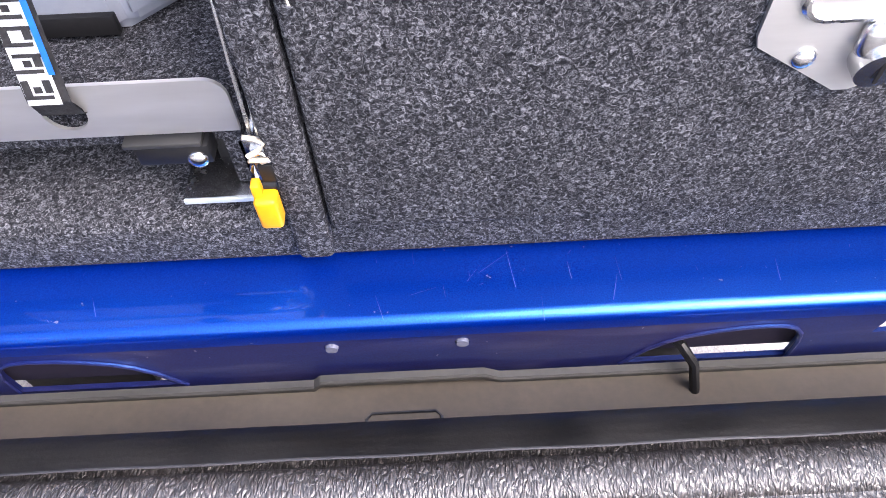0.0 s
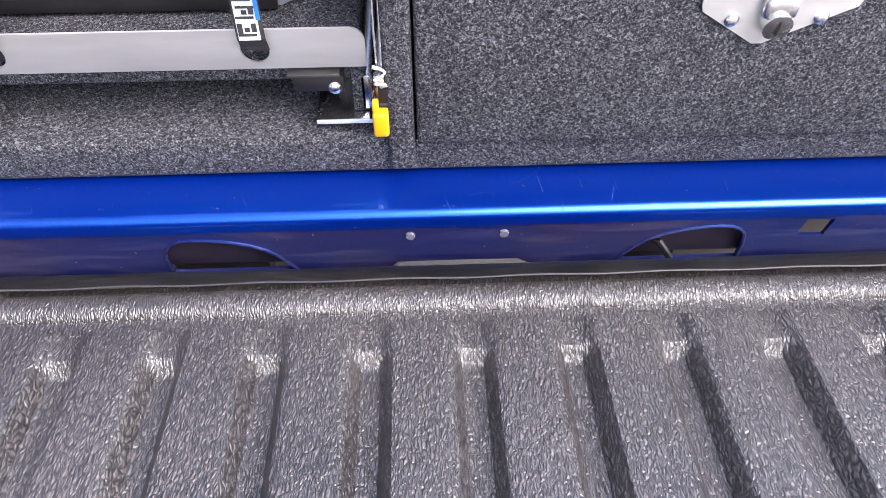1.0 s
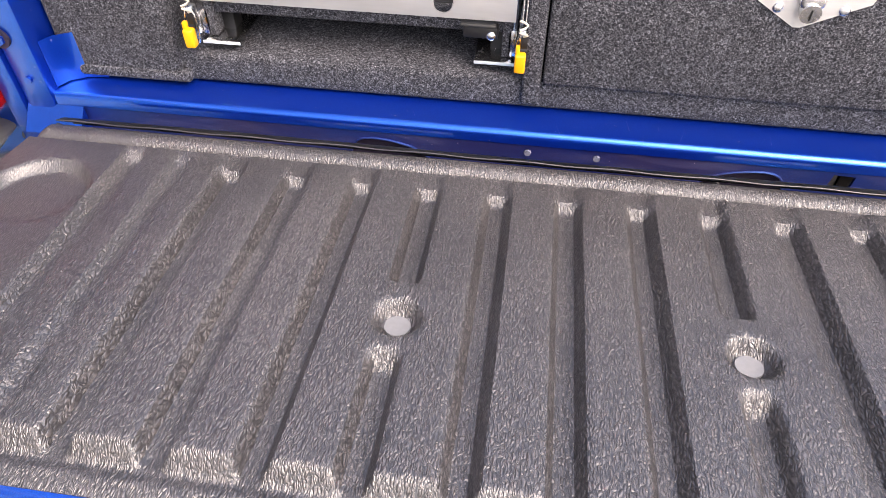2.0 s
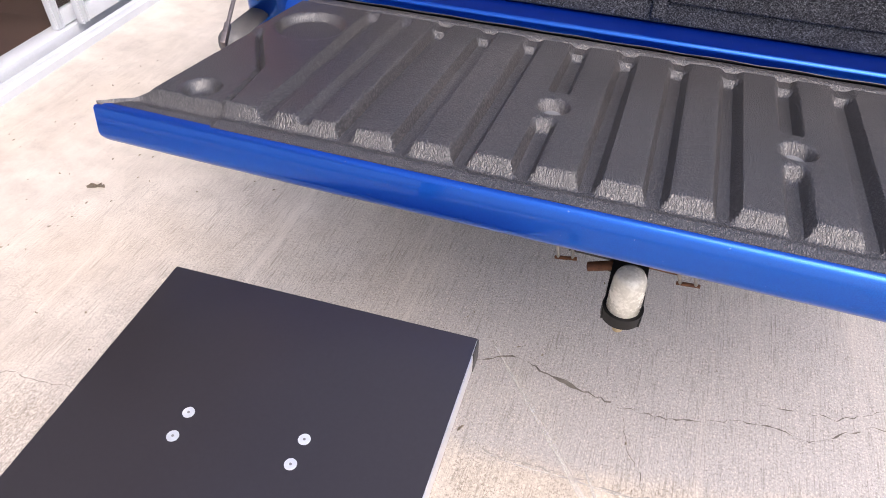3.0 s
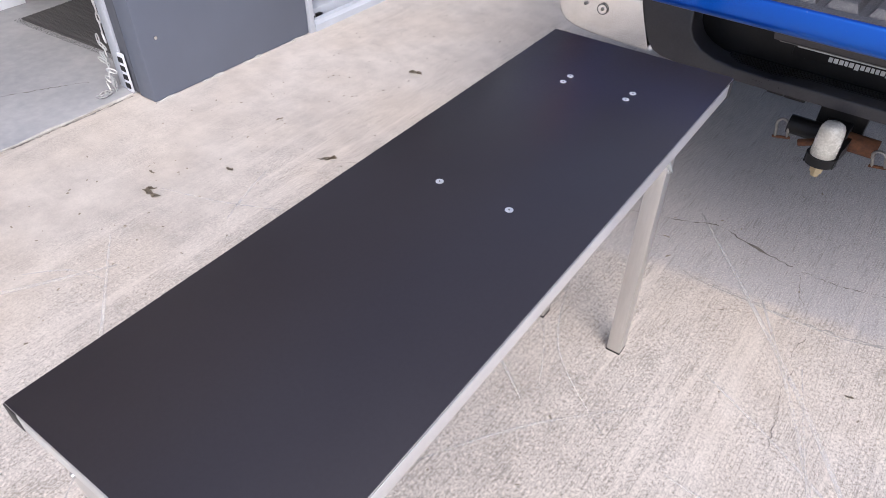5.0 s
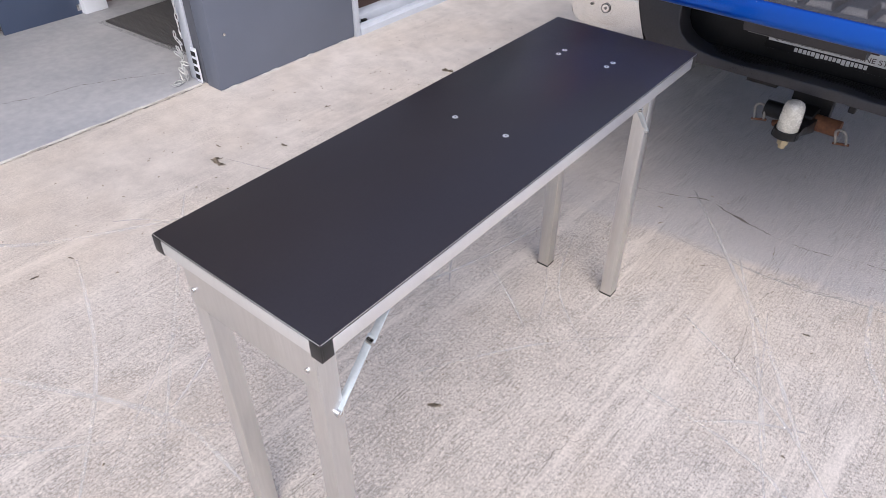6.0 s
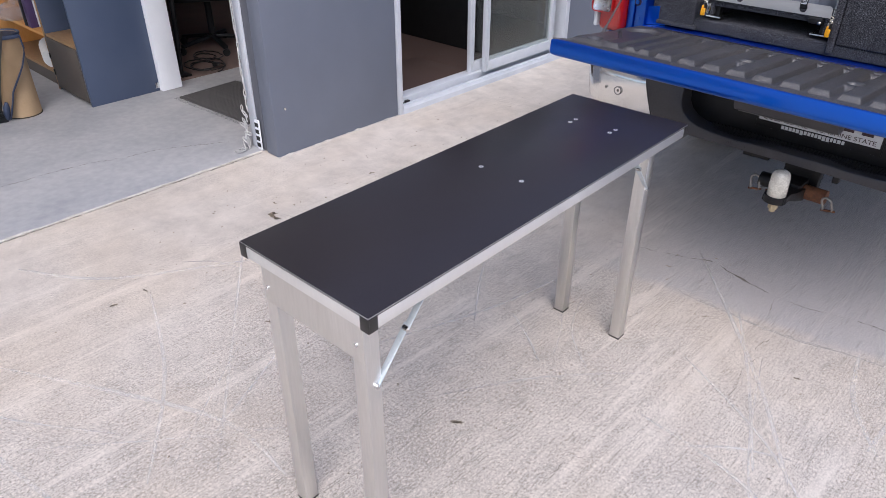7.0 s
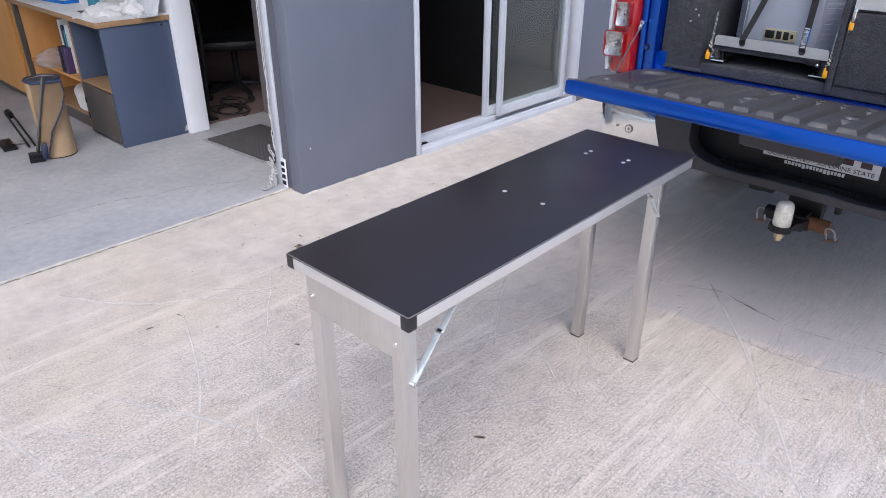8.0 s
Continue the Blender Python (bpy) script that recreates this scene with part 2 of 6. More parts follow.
# near-black purple: the shade inside recesses is put into this colour
INNER_SHADED = worn("shaded_inner_panel", (0.010, 0.008, 0.018), (0.024, 0.019, 0.040), 30, 0.75, 0.1, spec=0.2)
PLUG_GREY = worn("blue_grey_plug", (0.10, 0.11, 0.16), (0.16, 0.17, 0.23), 40, 0.4, 0.1)
LIP = worn("dusty_bumper_plastic", (0.026, 0.025, 0.029), (0.050, 0.048, 0.052), 9, 0.36, 0.1)
WHITE_CEMENT = worn("pale_mortar", (0.40, 0.375, 0.34), (0.66, 0.63, 0.585), 20, 0.9, 0.05)
CREASE = worn("dark_concrete_crease", (0.28, 0.26, 0.24), (0.38, 0.36, 0.335), 120, 0.9, 0.05)
CRACK = worn("crack_shadow", (0.09, 0.08, 0.07), (0.24, 0.21, 0.18), 26, 0.95, 0.05)
BLACK = worn("black_plastic", (0.006, 0.006, 0.007), (0.014, 0.014, 0.015), 15, 0.42, 0.1, spec=0.28)
GREY_PLASTIC = worn("grey_bumper_plastic", (0.014, 0.014, 0.014), (0.028, 0.028, 0.028), 14, 0.55, 0.1)
RUBBER = worn("grey_rubber_seal", (0.034, 0.033, 0.031), (0.064, 0.062, 0.058), 22, 0.75, 0.1)
DUST_PLASTIC = worn("dusty_tan_plastic", (0.058, 0.047, 0.036), (0.105, 0.085, 0.064), 12, 0.7, 0.12)
TYRE = worn("tyre_rubber", (0.012, 0.012, 0.012), (0.03, 0.029, 0.028), 30, 0.85, 0.08)
CHROME = worn("bumper_chrome", (0.80, 0.80, 0.79), (0.90, 0.90, 0.88), 8, 0.17, 0.06, metal=1.0, relief=0.01)
STEEL = worn("bright_zinc", (0.62, 0.62, 0.62), (0.82, 0.82, 0.82), 30, 0.24, 0.08, metal=1.0, relief=0.04)
PLATE_STEEL = worn("brushed_stainless", (0.62, 0.62, 0.615), (0.74, 0.74, 0.735), 10, 0.40, 0.07, metal=0.88, relief=0.05, stretch=(0.15, 1, 1))
ALUMINIUM = worn("mill_aluminium", (0.66, 0.655, 0.64), (0.80, 0.79, 0.775), 9, 0.36, 0.07, metal=1.0, relief=0.04, stretch=(1, 1, 0.1))
DULL_BRASS = worn("dull_yellow_zinc", (0.34, 0.27, 0.16), (0.52, 0.43, 0.28), 40, 0.5, 0.1, metal=0.5)
WIRE_BRASS = worn("dull_brass_wire", (0.42, 0.38, 0.30), (0.62, 0.58, 0.48), 60, 0.42, 0.1, metal=0.5)
RAIL = worn("bright_edge_rail", (0.80, 0.80, 0.80), (0.90, 0.90, 0.89), 9, 0.42, 0.07, metal=0.9, relief=0.03, stretch=(1, 1, 0.1))
CAP_GREY = worn("dark_bumper_cap", (0.085, 0.085, 0.088), (0.13, 0.13, 0.133), 12, 0.5, 0.1)
STAY_STEEL = worn("dark_stay_steel", (0.13, 0.11, 0.11), (0.24, 0.21, 0.205), 50, 0.45, 0.1, metal=0.7)
DULL_STEEL = worn("dull_steel", (0.20, 0.19, 0.18), (0.40, 0.38, 0.35), 40, 0.5, 0.12, metal=0.8)
RUST = worn("rusty_steel", (0.075, 0.030, 0.015), (0.20, 0.085, 0.040), 50, 0.8, 0.12, metal=0.2, relief=0.4)
MID_GREY = worn("mid_grey_plastic", (0.14, 0.14, 0.145), (0.21, 0.21, 0.215), 12, 0.5, 0.1)
BALL_CAP = worn("scuffed_ivory_cap", (0.42, 0.39, 0.32), (0.74, 0.71, 0.62), 34, 0.24, 0.12, relief=0.1, coat=0.6)
ZINC = worn("blue_zinc_plate", (0.50, 0.56, 0.60), (0.66, 0.71, 0.74), 30, 0.42, 0.08, metal=0.35, relief=0.04)
YELLOW = worn("yellow_plastic", (0.66, 0.29, 0.004), (0.78, 0.38, 0.008), 30, 0.38, 0.08)
TABLE_BLACK = worn("black_film_plywood", (0.0225, 0.0185, 0.0210), (0.030, 0.0255, 0.0285), 3, 0.34, 0.05, relief=0.02, fine=220)
SCREW = worn("screw_head", (0.70, 0.70, 0.69), (0.86, 0.86, 0.85), 60, 0.35, 0.1, metal=0.6)
WALL_GREY = worn("grey_wall_paint", (0.130, 0.146, 0.188), (0.160, 0.178, 0.224), 3, 0.62, 0.08, relief=0.3, fine=420)
WALL_DARK = worn("dark_grey_trim_paint", (0.085, 0.092, 0.112), (0.115, 0.122, 0.145), 4, 0.55, 0.08, relief=0.1)
WHITE_FRAME = worn("white_powder_coat", (0.50, 0.53, 0.58), (0.60, 0.63, 0.68), 8, 0.36, 0.08, relief=0.04)
WHITE_PAINT = worn("white_painted_board", (0.82, 0.84, 0.88), (0.88, 0.90, 0.93), 8, 0.55, 0.08)
GLASS = glass_material()
BAG_FILM = worn("clear_bag_film", (0.62, 0.62, 0.63), (0.86, 0.86, 0.87), 24, 0.2, 0.1, relief=0.3, fine=60)
BAG_FILM.node_tree.nodes["Principled BSDF"].inputs["Alpha"].default_value = 0.24
SHOP_WALL = worn("pale_shop_wall", (0.70, 0.70, 0.69), (0.80, 0.80, 0.79), 3, 0.85, 0.05)
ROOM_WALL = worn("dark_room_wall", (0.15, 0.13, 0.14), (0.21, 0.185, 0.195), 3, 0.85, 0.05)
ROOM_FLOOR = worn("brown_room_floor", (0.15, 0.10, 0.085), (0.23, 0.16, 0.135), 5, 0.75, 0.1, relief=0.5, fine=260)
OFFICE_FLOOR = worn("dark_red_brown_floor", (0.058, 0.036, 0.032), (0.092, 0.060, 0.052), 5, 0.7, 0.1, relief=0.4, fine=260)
DESK_BLUE = worn("slate_blue_laminate", (0.058, 0.079, 0.133), (0.074, 0.097, 0.156), 4, 0.45, 0.08)
DESK_EDGE = worn("chipboard_edge", (0.26, 0.155, 0.075), (0.40, 0.25, 0.13), 60, 0.7, 0.08)
ORANGE_WOOD = worn("orange_pine_board", (0.54, 0.25, 0.065), (0.68, 0.35, 0.11), 5, 0.5, 0.08, stretch=(1, 1, 0.12))
GREY_DOOR = worn("worn_brown_laminate", (0.055, 0.046, 0.040), (0.115, 0.097, 0.083), 7, 0.6, 0.1)
CARDBOARD = worn("cardboard", (0.36, 0.25, 0.14), (0.47, 0.335, 0.20), 9, 0.85, 0.05)
CLOTH = worn("white_rag", (0.62, 0.61, 0.60), (0.78, 0.77, 0.76), 20, 0.9, 0.05, relief=0.5)
PAPER = worn("white_paper", (0.68, 0.68, 0.67), (0.80, 0.80, 0.79), 12, 0.8, 0.05)
TEAL = worn("teal_plastic", (0.03, 0.19, 0.26), (0.06, 0.28, 0.36), 12, 0.35, 0.08)
CLEAR_PLASTIC = worn("frosted_plastic", (0.50, 0.53, 0.55), (0.66, 0.69, 0.71), 12, 0.25, 0.08)
PURPLE = worn("purple_binder", (0.060, 0.035, 0.10), (0.085, 0.05, 0.14), 12, 0.5, 0.08)
NAVY = worn("navy_plastic", (0.022, 0.032, 0.065), (0.04, 0.055, 0.10), 12, 0.45, 0.08)
MAT_DARK = worn("ribbed_door_mat", (0.055, 0.052, 0.052), (0.115, 0.110, 0.108), 90, 0.95, 0.04, relief=0.8)
FRIDGE_GREY = worn("fridge_grey_plastic", (0.24, 0.262, 0.315), (0.30, 0.322, 0.375), 6, 0.42, 0.08, relief=0.1)
PANEL_GOLD = worn("fridge_label_film", (0.26, 0.24, 0.155), (0.36, 0.33, 0.22), 20, 0.4, 0.08)
WEBBING = worn("black_webbing", (0.020, 0.020, 0.022), (0.055, 0.055, 0.06), 120, 0.85, 0.08, relief=0.6, fine=700)
LOGO_WHITE = worn("strap_label_white", (0.62, 0.64, 0.68), (0.78, 0.80, 0.83), 40, 0.7, 0.08)
LOGO_BLUE = worn("strap_label_blue", (0.01, 0.16, 0.62), (0.02, 0.24, 0.78), 40, 0.6, 0.08)
RED = worn("red_buckle", (0.45, 0.012, 0.012), (0.60, 0.03, 0.025), 30, 0.4, 0.08)
LAMP_RED = worn("red_lamp_lens", (0.22, 0.003, 0.004), (0.33, 0.008, 0.008), 10, 0.16, 0.06, coat=1.0, relief=0.0)
LAMP_CLEAR = worn("clear_lamp_reflector", (0.70, 0.70, 0.70), (0.95, 0.95, 0.95), 70, 0.24, 0.06, metal=1.0, relief=0.2, fine=60)
LEAF = worn("dry_leaf", (0.17, 0.14, 0.105), (0.36, 0.30, 0.23), 60, 0.9, 0.05)
PLATE_WHITE = worn("number_plate_white", (0.52, 0.53, 0.53), (0.68, 0.69, 0.69), 20, 0.4, 0.08)
PLATE_INK = worn("maroon_plate_ink", (0.030, 0.010, 0.016), (0.045, 0.016, 0.024), 20, 0.5, 0.08)
ROPE_WHITE = worn("galvanised_chain", (0.50, 0.50, 0.50), (0.72, 0.72, 0.71), 60, 0.4, 0.1, metal=0.5)
CORNER_BLACK = worn("black_corner_cap", (0.016, 0.015, 0.015), (0.032, 0.030, 0.029), 40, 0.5, 0.08)


def scuff_material():
    """Thin, broken chalky rub marks over the slab."""
    m, nd, ln, bs = nodes_of("chalky_scuff")
    vec = coords(nd, ln)
    bs.inputs["Base Color"].default_value = (0.82, 0.785, 0.735, 1)
    put(bs, Roughness=0.9)
    wear = mix(nd, ln, 0.5, noise_tex(nd, ln, vec, 240, 3, 0.7), noise_tex(nd, ln, vec, 4, 3, 0.6))
    ln.new(ramp(nd, ln, wear, [(0.38, grey(0.0)), (0.62, grey(0.50))]), bs.inputs["Alpha"])
    return m


SCUFF = scuff_material()

# ---------------------------------------------------------------- builders


def part(name, bm, material, parent=None, label="", smooth=True, at=None):
    bmesh.ops.recalc_face_normals(bm, faces=bm.faces)
    me = bpy.data.meshes.new(name)
    bm.to_mesh(me)
    bm.free()
    if smooth:
        me.polygons.foreach_set("use_smooth", [True] * len(me.polygons))
        me.set_sharp_from_angle(angle=radians(38))
    me.materials.append(material)
    ob = new(name, me)
    if parent is not None:
        ob.parent = parent
    if at is not None:
        ob.matrix_basis = at
    if label:
        tagged(ob, label)
    return ob


def thing(name, m, label, category, group="", kind=""):
    e = new(name)
    e.empty_display_size = 0.1
    e.matrix_basis = m
    return tagged(e, label, category, group, kind)


def box(bm, x0, x1, y0, y1, z0, z1, bev=0.0, m=None, seg=2):
    made = bmesh.ops.create_cube(bm, size=1.0)["verts"]
    for v in made:
        v.co = Vector(((x0 + x1) / 2 + v.co.x * (x1 - x0), (y0 + y1) / 2 + v.co.y * (y1 - y0), (z0 + z1) / 2 + v.co.z * (z1 - z0)))
    if m is not None:
        bmesh.ops.transform(bm, matrix=m, verts=made)
    if bev:
        edges = list({e for v in made for e in v.link_edges})
        bmesh.ops.bevel(bm, geom=edges, offset=bev, segments=seg, profile=0.5, affect="EDGES")
    return bm


def boxed(*a, **k):
    return box(bmesh.new(), *a, **k)


def rod(bm, a, b, r, seg=12, r2=None):
    a, b = Vector(a), Vector(b)
    d = b - a
    m = Matrix.Translation((a + b) / 2) @ d.to_track_quat("Z", "Y").to_matrix().to_4x4()
    bmesh.ops.create_cone(bm, cap_ends=True, segments=seg, radius1=r, radius2=r if r2 is None else r2, depth=d.length, matrix=m)
    return bm


def bar(bm, a, b, w, h, bev=0.0, up=(0, 0, 1)):
    """A rectangular bar from a to b, w wide and h high."""
    a, b = Vector(a), Vector(b)
    d = b - a
    z = d.normalized()
    x = Vector(up).cross(z)
    x = x.normalized() if x.length > 1e-4 else Vector((1, 0, 0))
    y = z.cross(x)
    m = Matrix(((x.x, y.x, z.x, a.x), (x.y, y.y, z.y, a.y), (x.z, y.z, z.z, a.z), (0, 0, 0, 1)))
    return box(bm, -w / 2, w / 2, -h / 2, h / 2, 0, d.length, bev, m)


def tube(bm, pts, r, seg=8, closed=False):
    pts = [Vector(p) for p in pts]
    n = len(pts)
    rings = []
    up = Vector((0.13, 0.21, 1)).normalized()
    for i, p in enumerate(pts):
        d = (pts[(i + 1) % n] - pts[i - 1]) if closed else (pts[min(i + 1, n - 1)] - pts[max(i - 1, 0)])
        d.normalize()
        x = up.cross(d)
        x = x.normalized() if x.length > 1e-3 else Vector((1, 0, 0))
        y = d.cross(x)
        rad = r(i / max(n - 1, 1)) if callable(r) else r
        rings.append([bm.verts.new(p + (x * math.cos(2 * math.pi * k / seg) + y * math.sin(2 * math.pi * k / seg)) * rad) for k in range(seg)])
    for i in range(n if closed else n - 1):
        a, b = rings[i], rings[(i + 1) % n]
        for k in range(seg):
            bm.faces.new((a[k], a[(k + 1) % seg], b[(k + 1) % seg], b[k]))
    if not closed:
        bm.faces.new(rings[0][::-1])
        bm.faces.new(rings[-1])
    return bm


def arc(n, fn):
    return [fn(i / (n - 1)) for i in range(n)]


def extrude_x(bm, profile, x0, x1):
    """A solid whose (y, z) outline runs from x0 to x1."""
    a = [bm.verts.new((x0, y, z)) for y, z in profile]
    b = [bm.verts.new((x1, y, z)) for y, z in profile]
    n = len(profile)
    for i in range(n):
        bm.faces.new((a[i], a[(i + 1) % n], b[(i + 1) % n], b[i]))
    bm.faces.new(a[::-1])
    bm.faces.new(b)
    return bm


def extrude_path(bm, profile, path):
    """Sweeps an outline (offset outwards, height) along plan points (x, y)."""
    rings = []
    for i, (x, y) in enumerate(path):
        xa, ya = path[max(i - 1, 0)]
        xb, yb = path[min(i + 1, len(path) - 1)]
        d = Vector((xb - xa, yb - ya, 0)).normalized()
        out = Vector((d.y, -d.x, 0))
        rings.append([bm.verts.new(Vector((x, y, 0)) + out * o + Vector((0, 0, z))) for o, z in profile])
    n = len(profile)
    for a, b in zip(rings, rings[1:]):
        for k in range(n):
            bm.faces.new((a[k], a[(k + 1) % n], b[(k + 1) % n], b[k]))
    bm.faces.new(rings[0][::-1])
    bm.faces.new(rings[-1])
    return bm


def plate(outer, holes, thick, m=None):
    """A flat sheet with holes: outlines in (x, z), its face at y = 0 and its back at y = thick."""
    bm = bmesh.new()
    edges = []
    for loop in (outer, *holes):
        vs = [bm.verts.new((x, 0, z)) for x, z in loop]
        edges += [bm.edges.new((vs[i], vs[(i + 1) % len(vs)])) for i in range(len(vs))]
    bmesh.ops.triangle_fill(bm, use_beauty=True, use_dissolve=False, edges=edges)
    made = bmesh.ops.extrude_face_region(bm, geom=list(bm.faces))["geom"]
    for v in made:
        if isinstance(v, bmesh.types.BMVert):
            v.co.y += thick
    if m is not None:
        bm.transform(m)
    return bm


def ring(cx, cz, rx, rz=None, n=20):
    rz = rx if rz is None else rz
    return [(cx + rx * math.cos(2 * math.pi * k / n), cz + rz * math.sin(2 * math.pi * k / n)) for k in range(n)]


def rounded(x0, x1, z0, z1, r, n=5, corners=(1, 1, 1, 1)):
    """A rounded rectangle; corners: low left, low right, top right, top left."""
    out = []
    for on, cx, cz, a0 in ((corners[0], x0 + r, z0 + r, 180), (corners[1], x1 - r, z0 + r, 270), (corners[2], x1 - r, z1 - r, 0), (corners[3], x0 + r, z1 - r, 90)):
        if not on:
            out.append((x0 if cx < (x0 + x1) / 2 else x1, z0 if cz < (z0 + z1) / 2 else z1))
            continue
        for k in range(n + 1):
            a = radians(a0 + 90 * k / n)
            out.append((cx + r * math.cos(a), cz + r * math.sin(a)))
    return out


def sheet(bm, pts_fn, nu, nv, thick=0.0):
    """A grid of nu by nv points from pts_fn(u, v)."""
    g = [[bm.verts.new(pts_fn(i / (nu - 1), j / (nv - 1))) for j in range(nv)] for i in range(nu)]
    for i in range(nu - 1):
        for j in range(nv - 1):
            bm.faces.new((g[i][j], g[i + 1][j], g[i + 1][j + 1], g[i][j + 1]))
    if thick:
        made = bmesh.ops.solidify(bm, geom=list(bm.faces), thickness=thick)
    return bm


def lettering(name, text, size, material, parent, m, width=None):
    cu = bpy.data.curves.new(name, "FONT")
    cu.body, cu.size, cu.extrude, cu.align_x, cu.align_y = text, size, 0.0004, "CENTER", "CENTER"
    tmp = new(name, cu)
    me = bpy.data.meshes.new_from_object(tmp)
    bpy.data.objects.remove(tmp)
    me.materials.clear()
    me.materials.append(material)
    if width:
        xs = [v.co.x for v in me.vertices]
        k = width / (max(xs) - min(xs))
        for v in me.vertices:
            v.co.x *= k
    ob = new(name, me)
    ob.parent = parent
    ob.matrix_basis = m
    return ob


def slab(name, x0, x1, y0, y1, z0, z1, material, m=None, label="", category="", bev=0.0):
    ob = part(name, boxed(x0, x1, y0, y1, z0, z1, bev), material, at=m)
    return tagged(ob, label, category, kind="structure")

# ---------------------------------------------------------------- ground and building
B = pose(-2.209, -0.455, 0, 0, 0, 1.15)  # the building: x out of the wall, y along it


def ground_sheet():
    bm = bmesh.new()
    xs = [-300, -40, -12, -4, 0, 4, 12, 40, 300]
    g = [[bm.verts.new((x, y, 0)) for y in xs] for x in xs]
    for i in range(len(xs) - 1):
        for j in range(len(xs) - 1):
            bm.faces.new((g[i][j], g[i + 1][j], g[i + 1][j + 1], g[i][j + 1]))
    return bm


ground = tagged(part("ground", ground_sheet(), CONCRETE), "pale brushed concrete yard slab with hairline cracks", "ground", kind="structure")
slab("floor", -9, -0.132, -9, 0.80, -0.2, 0.007, SHOP_FLOOR, B, "smooth grey concrete floor of the open workshop", "floor", 0.004)
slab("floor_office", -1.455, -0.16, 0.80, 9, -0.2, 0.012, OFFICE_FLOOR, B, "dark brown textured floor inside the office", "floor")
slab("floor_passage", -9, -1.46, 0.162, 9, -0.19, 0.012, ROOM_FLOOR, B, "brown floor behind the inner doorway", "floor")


def crack(points, width, seed):
    rnd = random.Random(seed)
    bm = bmesh.new()
    pts = []
    for (x0, y0, w0), (x1, y1, w1) in zip(points, points[1:]):
        n = max(2, int(math.hypot(x1 - x0, y1 - y0) / 0.012))
        for k in range(n):
            f = k / n
            pts.append((x0 + (x1 - x0) * f + rnd.uniform(-1, 1) * 0.004, y0 + (y1 - y0) * f + rnd.uniform(-1, 1) * 0.005, (w0 + (w1 - w0) * f) * max(0.08, rnd.uniform(-0.25, 1.25))))
    last = None
    for i, (x, y, w) in enumerate(pts):
        a, b = pts[max(i - 1, 0)], pts[min(i + 1, len(pts) - 1)]
        d = Vector((b[0] - a[0], b[1] - a[1], 0)).normalized()
        s = Vector((-d.y, d.x, 0)) * w * width / 2
        pair = (bm.verts.new(Vector((x, y, 0.0016)) + s), bm.verts.new(Vector((x, y, 0.0016)) - s))
        if last:
            bm.faces.new((last[0], last[1], pair[1], pair[0]))
        last = pair
    return bm


def ribbon(points, width):
    """A smooth flat band along plan points, its ends tapered."""
    bm = bmesh.new()
    pts = []
    for i in range(len(points) - 1):
        p0, p1, p2, p3 = (Vector(points[min(max(j, 0), len(points) - 1)][:2]) for j in (i - 1, i, i + 1, i + 2))
        for k in range(12):
            f = k / 12
            pts.append(0.5 * (2 * p1 + (p2 - p0) * f + (2 * p0 - 5 * p1 + 4 * p2 - p3) * f * f + (3 * p1 - p0 - 3 * p2 + p3) * f ** 3))
    last = None
    for i, p in enumerate(pts):
        d = (pts[min(i + 1, len(pts) - 1)] - pts[max(i - 1, 0)]).normalized()
        s = Vector((-d.y, d.x)) * width / 2 * math.sin(math.pi * (i + 0.5) / len(pts)) ** 0.4
        pair = (bm.verts.new((p.x + s.x, p.y + s.y, 0.0014)), bm.verts.new((p.x - s.x, p.y - s.y, 0.0014)))
        if last:
            bm.faces.new((last[0], last[1], pair[1], pair[0]))
        last = pair
    return bm


part("crack", crack([(-0.62, 0.02, 0.4), (-0.366, 0.093, 0.7), (-0.268, 0.138, 1), (-0.20, 0.172, 1.2), (-0.15, 0.160, 0.6), (-0.100, 0.145, 2.6), (-0.06, 0.137, 3.4), (-0.008, 0.124, 2.4), (0.062, 0.112, 0.8)], 0.0042, 3), CRACK, ground, "dark hairline crack, widened and chipped")
part("crack", crack([(0.062, 0.112, 0.7), (0.14, 0.111, 0.8), (0.24, 0.132, 1.2), (0.30, 0.155, 1.2), (0.357, 0.168, 1.0), (0.472, 0.160, 1.0), (0.60, 0.238, 0.8), (0.9, 0.30, 0.6)], 0.0040, 4), CRACK, ground)
part("crack", crack([(0.158, -0.150, 0.5), (0.143, -0.217, 0.9), (0.162, -0.263, 1), (0.163, -0.357, 0.9), (0.178, -0.451, 0.8), (0.20, -0.62, 0.4)], 0.0026, 5), CRACK, ground)
part("crack", crack([(0.068, 0.104, 0.5), (0.100, 0.0, 0.7), (0.135, -0.051, 0.9), (0.140, -0.091, 0.6), (0.158, -0.150, 0.5)], 0.0020, 15), CRACK, ground)
part("crack", crack([(0.36, 0.222, 0.4), (0.424, 0.231, 0.9), (0.466, 0.235, 0.8), (0.533, 0.236, 1.0), (0.574, 0.262, 0.9), (0.66, 0.31, 0.5)], 0.0032, 16), CRACK, ground)
part("crack", crack([(-0.016, -1.14, 0.4), (-0.021, -1.10, 0.8), (-0.011, -1.007, 0.9), (0.019, -0.973, 0.5)], 0.0022, 17), CRACK, ground)
part("crack", crack([(0.007, -0.901, 0.6), (0.007, -0.873, 0.9), (0.022, -0.821, 0.5)], 0.0024, 18), CRACK, ground)
part("crack", crack([(-1.45, -0.34, 0.4), (-1.30, -0.27, 0.8), (-1.12, -0.26, 0.5)], 0.0022, 6), CRACK, ground)


